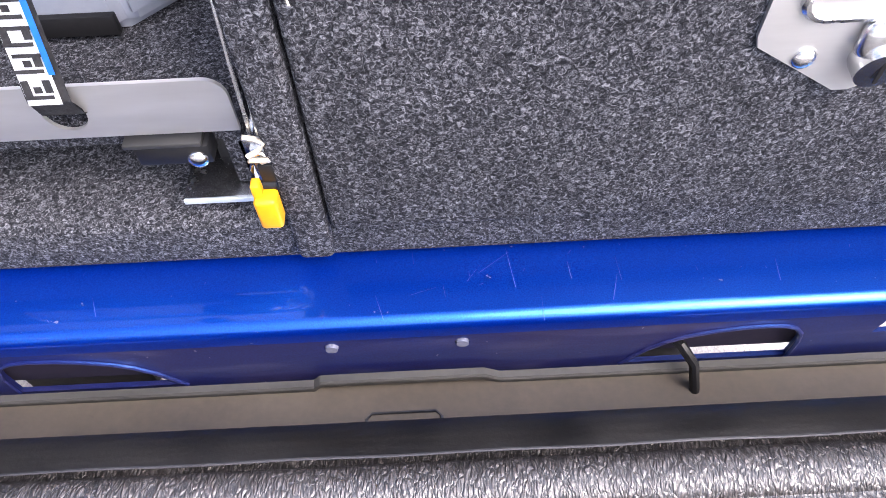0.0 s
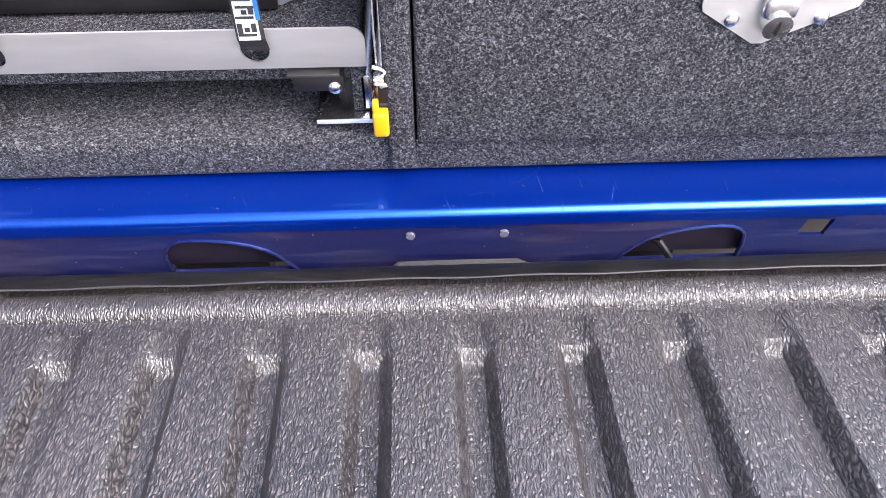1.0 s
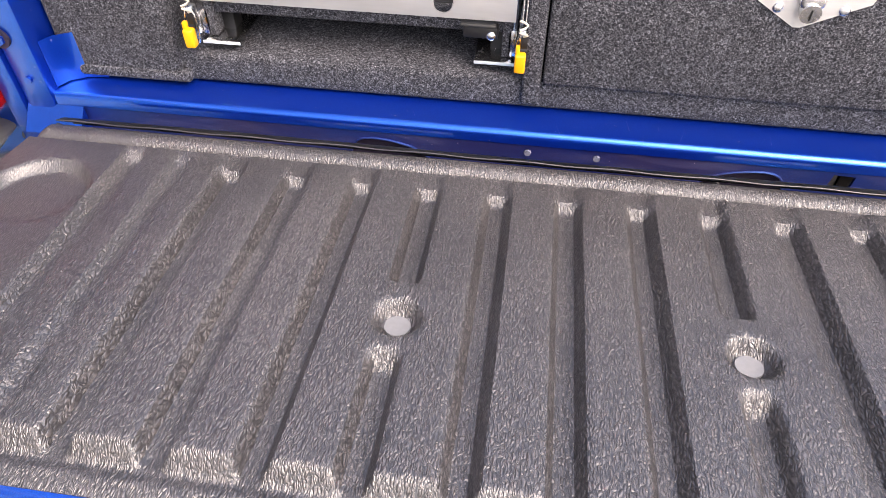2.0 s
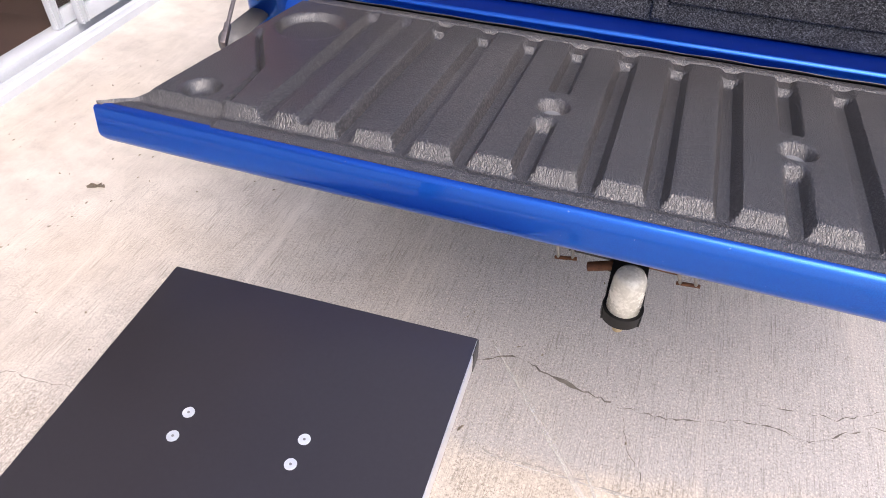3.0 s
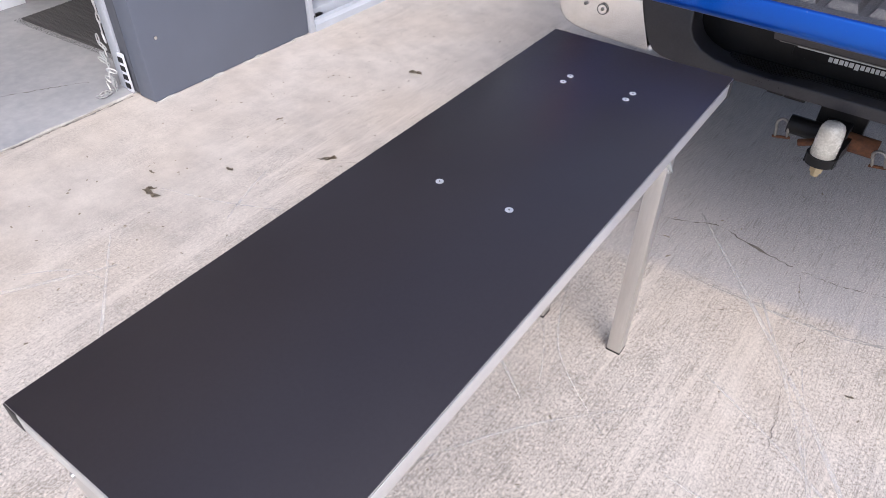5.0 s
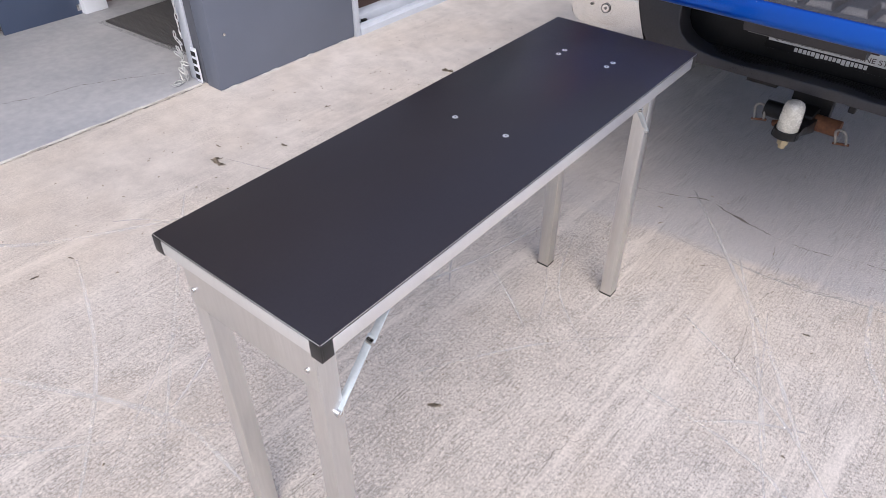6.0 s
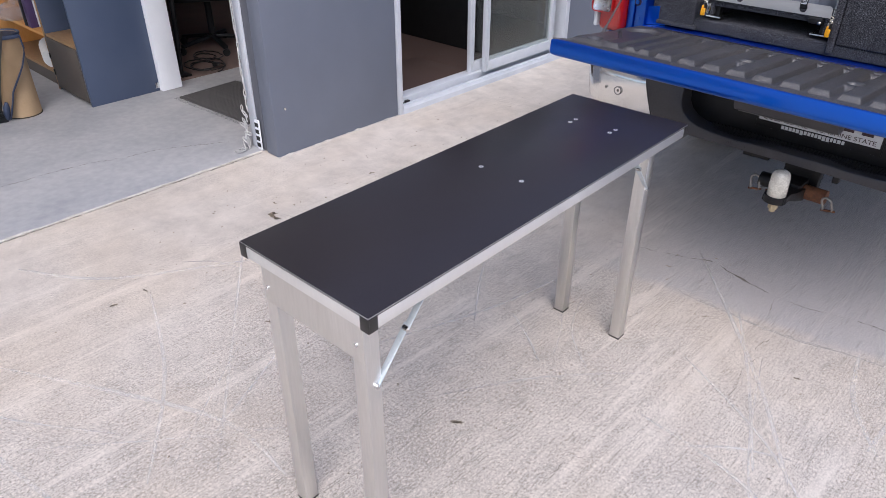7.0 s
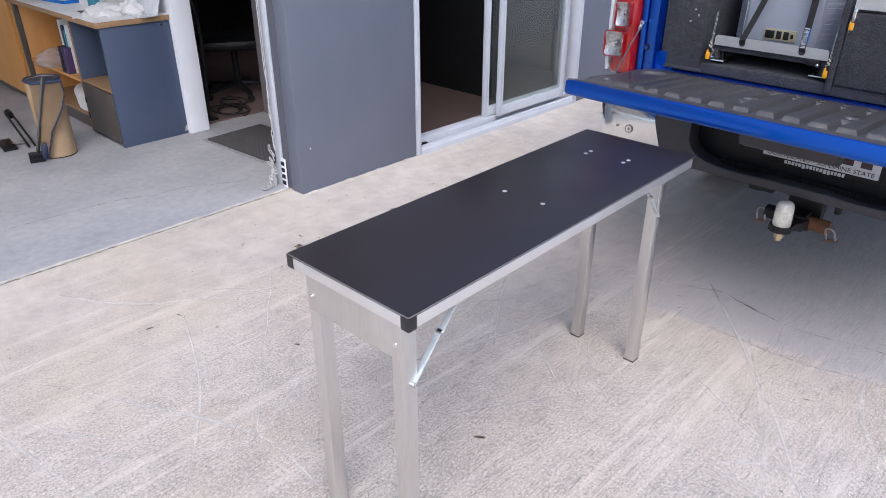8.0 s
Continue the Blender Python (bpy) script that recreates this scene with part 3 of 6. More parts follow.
part("crack", crack([(-2.84, -1.9, 0.5), (-2.827, -1.306, 0.9), (-2.806, -1.149, 0.6), (-2.751, -1.013, 1.0), (-2.732, -0.855, 0.7), (-2.625, -0.644, 0.9), (-2.55, -0.52, 0.4)], 0.006, 14), CRACK, ground, "faint crack in the workshop floor", at=pose(0, 0, 0.0075))
JOINT_LINE = [(-2.247, -4.5, 1.0), (-2.297, -2.0, 1.1), (-2.313, -1.2, 0.9), (-2.321, -0.80, 1.2), (-2.327, -0.47, 1.0)]
part("floor_joint", crack(JOINT_LINE, 0.010, 9), JOINT, ground, "dark joint between the slabs")
part("joint_bead", tube(bmesh.new(), [(x - 0.016 + 0.003 * math.sin(k * 2.1), y, 0.004) for k in range(60) for x, y in [(-2.322 + 0.02 * (k / 59 * 4.0), -0.47 - k / 59 * 4.0)]], lambda f: 0.0045 + 0.0018 * math.sin(f * 90), 6), WHITE_CEMENT, ground, "pale mortar bead along the joint")
DRAG = [(-0.20, -0.096), (-0.109, -0.100), (-0.005, -0.095), (0.064, -0.098), (0.145, -0.092), (0.241, -0.080), (0.343, -0.046), (0.480, -0.020), (0.70, 0.020)]
part("drag_line", crack([(x, y, 0.8) for x, y in DRAG], 0.0055, 19), CREASE, ground, "shallow dark crease dragged across the slab")
# flat pale ribbon: the highlight on the crease's edge is painted
part("drag_highlight", ribbon([(x, y - 0.0065) for x, y in DRAG], 0.0045), SCUFF, ground, "pale flat ribbon painting the highlight along the crease")
SCUFFS = (([(-1.493, -1.968), (-1.151, -1.773), (-0.785, -1.594), (-0.495, -1.582)], 0.016),
          ([(0.435, -0.697), (0.251, -0.416), (-0.001, -0.102), (-0.273, 0.216)], 0.014), ([(0.569, -0.437), (0.450, -0.249), (0.394, -0.012)], 0.016),
          ([(-2.047, -1.733), (-1.74, -1.516), (-1.47, -1.061)], 0.018), ([(-1.75, -2.25), (-1.25, -2.12), (-0.55, -1.98)], 0.012), ([(0.1, -1.35), (0.42, -1.12), (0.9, -1.02)], 0.012), ([(0.60, -0.18), (0.559, -0.263), (0.545, -0.444)], 0.016))
FINE_SCUFFS = (([(-1.55, -1.45), (-1.10, -1.62), (-0.72, -1.86)], 0.012), ([(-1.62, -1.02), (-1.22, -1.30), (-0.62, -1.72)], 0.010),
          ([(-0.55, -0.35), (-0.62, -0.70), (-0.78, -1.15)], 0.010), ([(0.62, -0.95), (0.36, -0.78), (0.02, -0.74)], 0.010))
rnd = random.Random(77)
RUBS = []
for k in range(34):
    x, y = rnd.uniform(-1.7, 1.0), rnd.uniform(-2.1, -0.2)
    a = radians(rnd.choice((28, 34, 40, -52, 118)) + rnd.gauss(0, 7))
    r, bend = rnd.uniform(0.12, 0.42), rnd.gauss(0, 0.03)
    RUBS.append(([(x - r * math.cos(a), y - r * math.sin(a)), (x - bend * math.sin(a), y + bend * math.cos(a)), (x + r * math.cos(a), y + r * math.sin(a))], rnd.uniform(0.004, 0.010)))
for pts, w in SCUFFS + FINE_SCUFFS + tuple(RUBS):
    part("scuff_mark", ribbon(pts, w), SCUFF, ground, "faint chalky rub mark")


def leaf_scrap(x, y, size, turn, seed, curl=0.35):
    """A crumpled dry leaf or scrap lying on the slab."""
    rnd = random.Random(seed)
    bm = bmesh.new()
    n = 13
    rim = []
    for k in range(n):
        a = 2 * math.pi * k / n
        r = size * (0.35 + 0.65 * abs(math.cos(a)) ** 0.7) * rnd.uniform(0.55, 1.1)
        rim.append((r * math.cos(a), r * 0.45 * math.sin(a), 0.003 + size * curl * rnd.random()))
    mid = bm.verts.new((0, 0, 0.004))
    inner = [bm.verts.new((px * 0.5, py * 0.5, 0.0035 + size * 0.10 * rnd.random())) for px, py, pz in rim]
    outer = [bm.verts.new(p) for p in rim]
    for k in range(n):
        j = (k + 1) % n
        bm.faces.new((mid, inner[k], inner[j]))
        bm.faces.new((inner[k], outer[k], outer[j], inner[j]))
    bmesh.ops.solidify(bm, geom=list(bm.faces), thickness=0.0012)
    lo = min(v.co.z for v in bm.verts)
    for v in bm.verts:
        v.co.z -= lo - 0.0006
    ob = part("leaf_litter", bm, LEAF, at=pose(x, y, 0, 0, 0, turn))
    return tagged(ob, "crumpled dry brown leaf lying on the concrete", "leaf", "dry leaves on the slab")


LEAVES = [(-1.585, 0.378, 0.034, 20, 0.4), (-1.398, -0.312, 0.030, 55, 0.4), (-1.425, -0.335, 0.012, 10, 0.3), (-1.617, -0.570, 0.022, 10, 0.3), (-1.706, -0.819, 0.045, 5, 0.25), (-1.725, -0.80, 0.02, 40, 0.6),
          (-1.107, 1.091, 0.022, 70, 0.4), (-1.808, -0.745, 0.016, 0, 0.3), (-1.741, -0.236, 0.018, 70, 0.3), (-0.318, -1.134, 0.023, 40, 0.25), (0.295, -0.275, 0.014, 15, 0.2),
          (-0.257, -0.059, 0.012, 60, 0.2), (-1.097, -1.251, 0.013, 30, 0.5), (-1.562, -1.578, 0.014, 80, 0.3), (-1.572, -1.459, 0.012, 20, 0.3), (-2.455, -1.306, 0.034, 25, 0.15), (-1.10, -0.05, 0.010, 0, 0.3),
          (-0.05, -0.18, 0.010, 35, 0.3), (-0.30, 0.02, 0.012, 10, 0.2)]
for i, (x, y, s, a, c) in enumerate(LEAVES):
    leaf_scrap(x, y, s, a, 40 + i, c)


def litter_grit():
    """Loose grit and twigs, thickest beside the wall."""
    rnd = random.Random(8)
    verts, faces = [], []
    for k in range(260):
        if k < 150:
            x, y = rnd.gauss(-1.75, 0.28), rnd.uniform(-1.4, 1.2)
        else:
            x, y = rnd.uniform(-2.0, 0.9), rnd.uniform(-2.2, 0.6)
        if x < -2.15:
            continue
        L, w, a = rnd.uniform(0.0015, 0.0055), rnd.uniform(0.001, 0.0025), rnd.uniform(0, math.pi)
        c, s, b = math.cos(a), math.sin(a), len(verts)
        for dx, dy, dz in ((-L, -w, 0), (L, -w, 0), (L, w, 0), (-L, w, 0), (0, 0, w * 1.6)):
            verts.append((x + dx * c - dy * s, y + dx * s + dy * c, 0.0008 + dz))
        faces += [(b, b + 1, b + 4), (b + 1, b + 2, b + 4), (b + 2, b + 3, b + 4), (b + 3, b, b + 4), (b + 3, b + 2, b + 1, b)]
    me = bpy.data.meshes.new("grit")
    me.from_pydata(verts, [], faces)
    me.materials.append(LEAF)
    return tagged(new("grit", me), "fine brown grit and leaf crumbs scattered on concrete", "grit", kind="stuff")


litter_grit()

part("wall_foot", tube(bmesh.new(), [(0.004 + 0.002 * math.sin(k * 1.7), 0.836 * k / 40, 0.001) for k in range(41)], lambda f: max(0.001, 0.0034 + 0.0026 * math.sin(f * 23) + 0.0022 * math.sin(f * 71 + 1) + 0.0016 * math.sin(f * 173)), 6), WHITE_CEMENT, ground, "pale chipped mortar line at the wall foot", at=B)

# walls: n out of the wall (local x), u along it (local y)
slab("wall_front", -0.10, 0, 0, 0.836, 0, 3.3, WALL_GREY, B, "grey painted rendered wall between garage and sliding door", "wall", 0.008)
slab("wall_front_far", -0.21, 0, 2.503, 9, 0, 3.3, WALL_GREY, B, "grey painted wall beyond the sliding door", "wall", 0.006)
slab("wall_over_door", -0.21, 0, 0.838, 2.501, 2.13, 3.3, WALL_GREY, B, "grey painted wall above the sliding door", "wall")
slab("wall_over_garage", -0.21, 0, -6.6, -0.002, 3.05, 3.3, WALL_GREY, B, "grey painted lintel over the garage opening", "wall")
slab("wall_garage_end", -0.21, 0, -6.9, -6.602, 0, 3.3, WALL_GREY, B, "grey painted pier past the garage opening", "wall")
slab("wall_back", -9.2, -9.0, -9, 0.08, 0, 3.3, SHOP_WALL, B, "pale back wall of the workshop", "wall")
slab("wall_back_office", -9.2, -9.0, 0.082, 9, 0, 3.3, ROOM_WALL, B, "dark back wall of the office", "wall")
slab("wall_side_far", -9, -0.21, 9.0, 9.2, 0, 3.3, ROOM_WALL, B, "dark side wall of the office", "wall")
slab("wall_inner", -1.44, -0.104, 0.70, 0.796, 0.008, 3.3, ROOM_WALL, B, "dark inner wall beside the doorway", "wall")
slab("wall_partition_shop", -9, -1.50, 0.088, 0.16, 0.0, 3.3, SHOP_WALL, B, "pale partition behind the work counter", "wall")
slab("ceiling", -9.2, 0.0, -9.0, 0.08, 3.302, 3.5, SHOP_WALL, B, "pale ceiling of the workshop", "ceiling")
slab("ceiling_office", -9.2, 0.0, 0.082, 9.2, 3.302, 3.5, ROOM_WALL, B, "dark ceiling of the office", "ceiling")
slab("trim_post", -1.50, -1.352, 0.088, 0.222, 0.008, 3.3, WHITE_PAINT, B, "white painted post at the inner doorway", "post", 0.004)
slab("trim_guide", -0.218, -0.162, -0.004, 0.030, 0.008, 3.0, WHITE_FRAME, B, "white roller door guide beside the wall", "trim", 0.003)
slab("trim_guide_channel", -0.160, -0.103, 0.004, 0.034, 0.008, 3.0, WALL_DARK, B, "dark grey steel channel beside the wall", "trim", 0.002)

# ---------------------------------------------------------------- sliding door
door = thing("door_1", B, "white aluminium sliding door, one leaf slid open", "sliding door", kind="structure")
frame_bm = bmesh.new()
box(frame_bm, -0.13, 0.012, 0.838, 0.866, 0.0, 2.13, 0.002)
part("door_jamb", frame_bm, WHITE_FRAME, door)
part("door_jamb", boxed(-0.13, 0.012, 2.455, 2.500, 0.0, 2.13, 0.002), WHITE_FRAME, door)
part("door_head", boxed(-0.13, 0.012, 0.868, 2.453, 2.09, 2.128, 0.002), WHITE_FRAME, door)
part("door_sill", extrude_path(bmesh.new(), [(-0.012, 0.0), (0.016, 0.0), (0.016, 0.030), (0.012, 0.034), (0.010, 0.050), (-0.006, 0.053), (-0.012, 0.053)], [(0.0, 0.868), (0.0, 2.453)]), WHITE_FRAME, door, "pale aluminium sill, outer rail")
part("door_sill", boxed(-0.052, -0.0125, 0.868, 2.453, 0.0, 0.028, 0.001), DULL_STEEL, door, "dark groove of the sill track")
part("door_sill", boxed(-0.135, -0.0525, 0.868, 2.453, 0.0, 0.072, 0.002), WHITE_FRAME, door, "pale aluminium sill, inner rail")
part("door_stop", boxed(-0.044, -0.022, 0.872, 0.905, 0.028, 0.056, 0.002), BLACK, door, "small black rubber stop")
part("door_stop", boxed(-0.044, -0.022, 0.925, 0.955, 0.028, 0.056, 0.002), BLACK, door)


def door_leaf(n, u0, u1, name="door_leaf"):
    bm = bmesh.new()
    for a, b in ((u0, u0 + 0.040), (u1 - 0.040, u1)):
        box(bm, n - 0.014, n + 0.012, a, b, 0.076, 2.085, 0.001)
        box(bm, n + 0.0118, n + 0.017, a + 0.004, a + 0.010, 0.076, 2.085, 0.001)
        box(bm, n + 0.0118, n + 0.017, b - 0.010, b - 0.004, 0.076, 2.085, 0.001)
    box(bm, n - 0.0135, n + 0.0115, u0 + 0.038, u1 - 0.038, 0.078, 0.140, 0.001)
    box(bm, n - 0.0135, n + 0.0115, u0 + 0.038, u1 - 0.038, 2.02, 2.084, 0.001)
    lf = part(name, bm, WHITE_FRAME, door)
    pane = part("pane", boxed(n - 0.003, n + 0.003, u0 + 0.036, u1 - 0.036, 0.138, 2.024), GLASS, lf, "clear window glass", False)
    pane.visible_shadow = False
    return lf


door_leaf(-0.026, 1.618, 2.36)
door_leaf(-0.082, 1.536, 2.42)
part("door_latch", boxed(-0.009, 0.004, 1.61, 1.625, 0.95, 1.15, 0.003), BLACK, door)

# dark office furniture seen through the opening
sideboard = thing("desk", B @ pose(-1.05, 2.62, 0.012), "black office desk with a solid side panel", "desk")
part("side_panel", boxed(-0.75, 0.62, -0.53, -0.50, 0.0, 0.74, 0.003), BLACK, sideboard, "black side panel")
part("desktop", boxed(-0.77, 0.64, -0.55, 0.55, 0.741, 0.77, 0.004), BLACK, sideboard)
part("modesty_panel", boxed(-0.72, -0.69, -0.499, 0.50, 0.10, 0.73, 0.002), BLACK, sideboard)
part("side_panel", boxed(-0.75, 0.62, 0.50, 0.53, 0.0, 0.74, 0.003), BLACK, sideboard)
cabinet = thing("cabinet", B @ pose(-2.1, 2.75, 0.012), "tall black office cabinet behind the desk", "cabinet")
part("body", boxed(-0.25, 0.25, -1.0, 0.9, 0.0, 1.9, 0.006), BLACK, cabinet)
part("door", boxed(0.251, 0.268, -0.98, -0.06, 0.03, 1.88, 0.003), BLACK, cabinet)
part("door", boxed(0.251, 0.268, -0.05, 0.88, 0.03, 1.88, 0.003), BLACK, cabinet)
part("shelf", boxed(0.27, 0.42, -0.60, -0.15, 1.02, 1.04, 0.002), DULL_STEEL, cabinet, "small grey metal shelf")
office_mat = part("floor_mat", boxed(-0.72, -0.17, 0.95, 1.70, 0.012, 0.019, 0.003), OFFICE_FLOOR, at=B)
tagged(office_mat, "flat brown floor mat inside the sliding door", "mat")

# ---------------------------------------------------------------- doorway: mat, chair, leads, chain
mat = thing("door_mat", B @ pose(-0.842, 0.325, 0.007, 0, 0, 3.7) @ Matrix.Scale(1.05, 4), "dark grey ribbed rubber-edged door mat on concrete", "mat")
part("border", plate(rounded(-0.352, 0.352, -0.222, 0.222, 0.010), [rounded(-0.325, 0.325, -0.195, 0.195, 0.008)], 0.010, pose(0, 0, 0, 90) @ pose(0, -0.010, 0)), BLACK, mat, "black rubber border")
rib_mesh = None
for k in range(43):
    x = -0.323 + k * 0.0151
    if rib_mesh is None:
        rib = part("rib", boxed(0, 0.0105, -0.194, 0.194, 0.0, 0.009), MAT_DARK, mat, "ribbed charcoal pile", at=pose(x, 0, 0))
        rib_mesh = rib.data
    else:
        rib = new("rib", rib_mesh)
        rib.parent = mat
        rib.matrix_basis = pose(x, 0, 0)

chair = thing("office_chair", B @ pose(-2.0, 0.84, 0.012, 0, 0, 60), "black office chair on a single column", "chair")
part("seat", boxed(-0.23, 0.23, -0.23, 0.23, 0.37, 0.44, 0.025), BLACK, chair)
part("column", rod(bmesh.new(), (0, 0, 0.08), (0, 0, 0.37), 0.024), BLACK, chair)
part("backrest", boxed(-0.26, -0.22, -0.24, 0.24, 0.52, 1.05, 0.02), BLACK, chair)
part("back_frame", tube(bmesh.new(), [(-0.10, 0, 0.36), (-0.22, 0, 0.36), (-0.275, 0, 0.50), (-0.275, 0, 0.75)], 0.014), BLACK, chair)
for k in range(5):
    a = 2 * math.pi * k / 5
    lg = bar(bmesh.new(), (0.02 * math.cos(a), 0.02 * math.sin(a), 0.09), (0.27 * math.cos(a), 0.27 * math.sin(a), 0.06), 0.035, 0.025, 0.006)
    leg = part("leg", lg, BLACK, chair)
    part("castor", rod(bmesh.new(), (0.27 * math.cos(a), 0.27 * math.sin(a) - 0.012, 0.026), (0.27 * math.cos(a), 0.27 * math.sin(a) + 0.012, 0.026), 0.026), BLACK, leg)

stand = thing("curved_stand", B @ pose(-1.55, 0.323, 0.012), "dark curved upright panel edge by the doorway", "stand")
part("upright", tube(bmesh.new(), [(0, 0, 0), (0, 0.020, 0.28), (0, 0.034, 0.52), (0.0, 0.030, 0.66), (0, 0.0, 0.80), (0, -0.04, 1.0)], 0.015, 10), BLACK, stand)
part("foot", boxed(-0.05, 0.05, -0.02, 0.05, 0.0, 0.012, 0.003), BLACK, stand)


def lead_coil(x, y, r, turns, seed, m):
    rnd = random.Random(seed)
    pts = []
    n = 26 * turns
    for k in range(n):
        a = 2 * math.pi * k / 26
        rr = r * (0.75 + 0.25 * math.sin(a * 0.37 + seed)) + rnd.uniform(-0.006, 0.006)
        pts.append((x + rr * 1.25 * math.cos(a), y + rr * math.sin(a), 0.006 + 0.006 * (k / n) * turns + 0.003 * math.sin(a * 2.3)))
    ob = part("power_lead", tube(bmesh.new(), pts, 0.0042, 6), BLACK, at=m)
    return tagged(ob, "coiled black power lead lying on the floor", "cable", "leads on the floor")


lead_coil(-1.60, 0.53, 0.13, 3, 2, B @ pose(0, 0, 0.012))
lead_coil(-1.80, 0.66, 0.10, 2, 5, B @ pose(0, 0, 0.012))
plug = thing("power_plug", B @ pose(-1.53, 0.57, 0.030, 0, 0, 30), "small black plug on the floor with pale pins", "plug")
part("body", boxed(-0.018, 0.018, -0.016, 0.016, 0, 0.026, 0.006), BLACK, plug)
for s in (-0.007, 0.007):
    part("pin", boxed(0.0185, 0.034, s - 0.0015, s + 0.0015, 0.010, 0.017), STEEL, plug)


def chain(m):
    t = thing("hanging_chain", m, "pale galvanised chain hanging in a heap beside the door guide", "chain")
    rnd = random.Random(12)
    loop = [(0.021 * math.cos(a) if abs(math.sin(a)) < 0.9 else 0.009 * math.copysign(1, math.cos(a)), 0, 0.0085 * math.sin(a)) for a in [2 * math.pi * k / 14 for k in range(14)]]
    spots = [(0.004 * math.sin(k), -0.010, 0.60 - 0.034 * k, 90) for k in range(11)]
    spots += [(rnd.uniform(-0.035, 0.022), rnd.uniform(-0.040, -0.012), 0.012 + 0.215 * (k / 16) ** 1.4, rnd.uniform(20, 110)) for k in range(17)]
    spots += [(rnd.uniform(-0.03, 0.03), rnd.uniform(-0.095, -0.045), 0.006 + 0.003 * (k % 2), 0) for k in range(5)]
    for x, y, z, tilt in spots:
        q = pose(x, y, z, rnd.uniform(-25, 25) if tilt else 88, tilt, rnd.uniform(-40, 40) if tilt else rnd.uniform(0, 180))
        part("link", tube(bmesh.new(), loop, 0.0026, 6, True), ROPE_WHITE, t, at=q)
    for k in (-1, 1):
        part("cord", tube(bmesh.new(), [(0.006 * k, -0.010, 2.9), (0.005 * k + 0.004, -0.012, 1.4), (0.007 * k, -0.010, 0.60)], 0.0028, 6), ROPE_WHITE, t, "pale pull cord")
    return t


chain(B @ pose(-0.190, -0.014, 0.008))
vent = thing("wall_vent", B @ pose(-0.150, -0.006, 0.008), "small black and white slotted plate at the wall foot", "vent")
part("backing", boxed(-0.012, 0.022, -0.004, 0.004, 0.0, 0.16, 0.001), WHITE_PAINT, vent)
for k in range(4):
    part("slat", boxed(-0.009, 0.019, -0.0075, -0.0045, 0.016 + k * 0.036, 0.037 + k * 0.036), BLACK, vent)

screw_dot = part("wall_screw", rod(bmesh.new(), (0.0, 0.07, 0.243), (0.006, 0.07, 0.243), 0.007, 10), STEEL, at=B)
tagged(screw_dot, "small metal screw head in the grey wall", "screw")

# ---------------------------------------------------------------- workshop counter and things round it
counter = thing("work_counter", B @ pose(-1.39, -0.337, 0.007), "slate blue work counter with open shelves and chipboard edges", "counter")
part("end_panel", boxed(-0.018, 0, 0, 0.425, 0, 0.718, 0.001), DESK_BLUE, counter, "slate blue laminate end panel")
part("worktop", boxed(-1.55, 0.012, -0.025, 0.425, 0.720, 0.752, 0.003), DESK_EDGE, counter, "chipboard-edged worktop")
part("worktop_skin", boxed(-1.549, 0.011, -0.024, 0.424, 0.752, 0.754), PAPER, counter, "pale laminate top")
part("divider", boxed(-0.488, -0.472, 0.004, 0.41, 0, 0.718, 0.001), DESK_BLUE, counter, "slate blue divider")
part("divider_edge", boxed(-0.489, -0.471, -0.001, 0.0035, 0, 0.718, 0.001), DESK_EDGE, counter)
part("upright", boxed(-1.50, -1.45, -0.006, 0.02, 0, 1.3, 0.002), GREY_DOOR, counter, "brown upright at the end of the shelf")
part("side_board", boxed(-1.449, -1.435, 0.02, 0.41, 0, 0.718, 0.001), ORANGE_WOOD, counter)
part("back_panel", boxed(-0.471, -0.019, 0.40, 0.412, 0, 0.718), DESK_BLUE, counter)
part("back_board", boxed(-1.434, -0.489, 0.40, 0.412, 0.0, 0.718), ORANGE_WOOD, counter, "orange pine back board")
part("shelf", boxed(-0.471, -0.019, 0.006, 0.40, 0.332, 0.348, 0.001), DESK_EDGE, counter)
part("cupboard_door", boxed(-0.469, -0.022, -0.004, 0.012, 0.02, 0.331, 0.002), GREY_DOOR, counter, "worn brown cupboard door")
part("hinge", boxed(-0.471, -0.455, -0.009, -0.0045, 0.10, 0.135, 0.001), BLACK, counter)
part("hinge", boxed(-0.471, -0.455, -0.009, -0.0045, 0.20, 0.235, 0.001), BLACK, counter)
part("shelf", boxed(-1.434, -0.489, 0.01, 0.40, 0.318, 0.336, 0.001), ORANGE_WOOD, counter, "orange pine shelf")
part("floor_board", boxed(-1.434, -0.489, 0.03, 0.40, 0.075, 0.09), DESK_EDGE, counter)
part("kick_board", boxed(-1.434, -0.489, 0.03, 0.045, 0, 0.0745), GREY_DOOR, counter)
part("bracket", boxed(-0.004, 0.006, 0.40, 0.425, 0.02, 0.055, 0.001), STEEL, counter)
part("bracket", boxed(-0.004, 0.006, 0.36, 0.372, 0.69, 0.702, 0.001), STEEL, counter)

cupboard = thing("tall_cupboard", B @ pose(-2.93, -0.36, 0.007), "orange pine cupboard with a smooth front panel", "cupboard")
part("body", boxed(-1.9, 0, 0.02, 0.42, 0, 1.6, 0.004), ORANGE_WOOD, cupboard)
part("front_panel", boxed(-1.89, -0.02, 0.0, 0.018, 0.04, 1.58, 0.003), ORANGE_WOOD, cupboard)
part("plinth", boxed(-1.89, -0.01, 0.012, 0.02, 0.0, 0.036, 0.001), GREY_DOOR, cupboard)


def on_counter(n, u, turn=0.0):
    return B @ pose(n, u, 0.7612, 0, 0, turn)


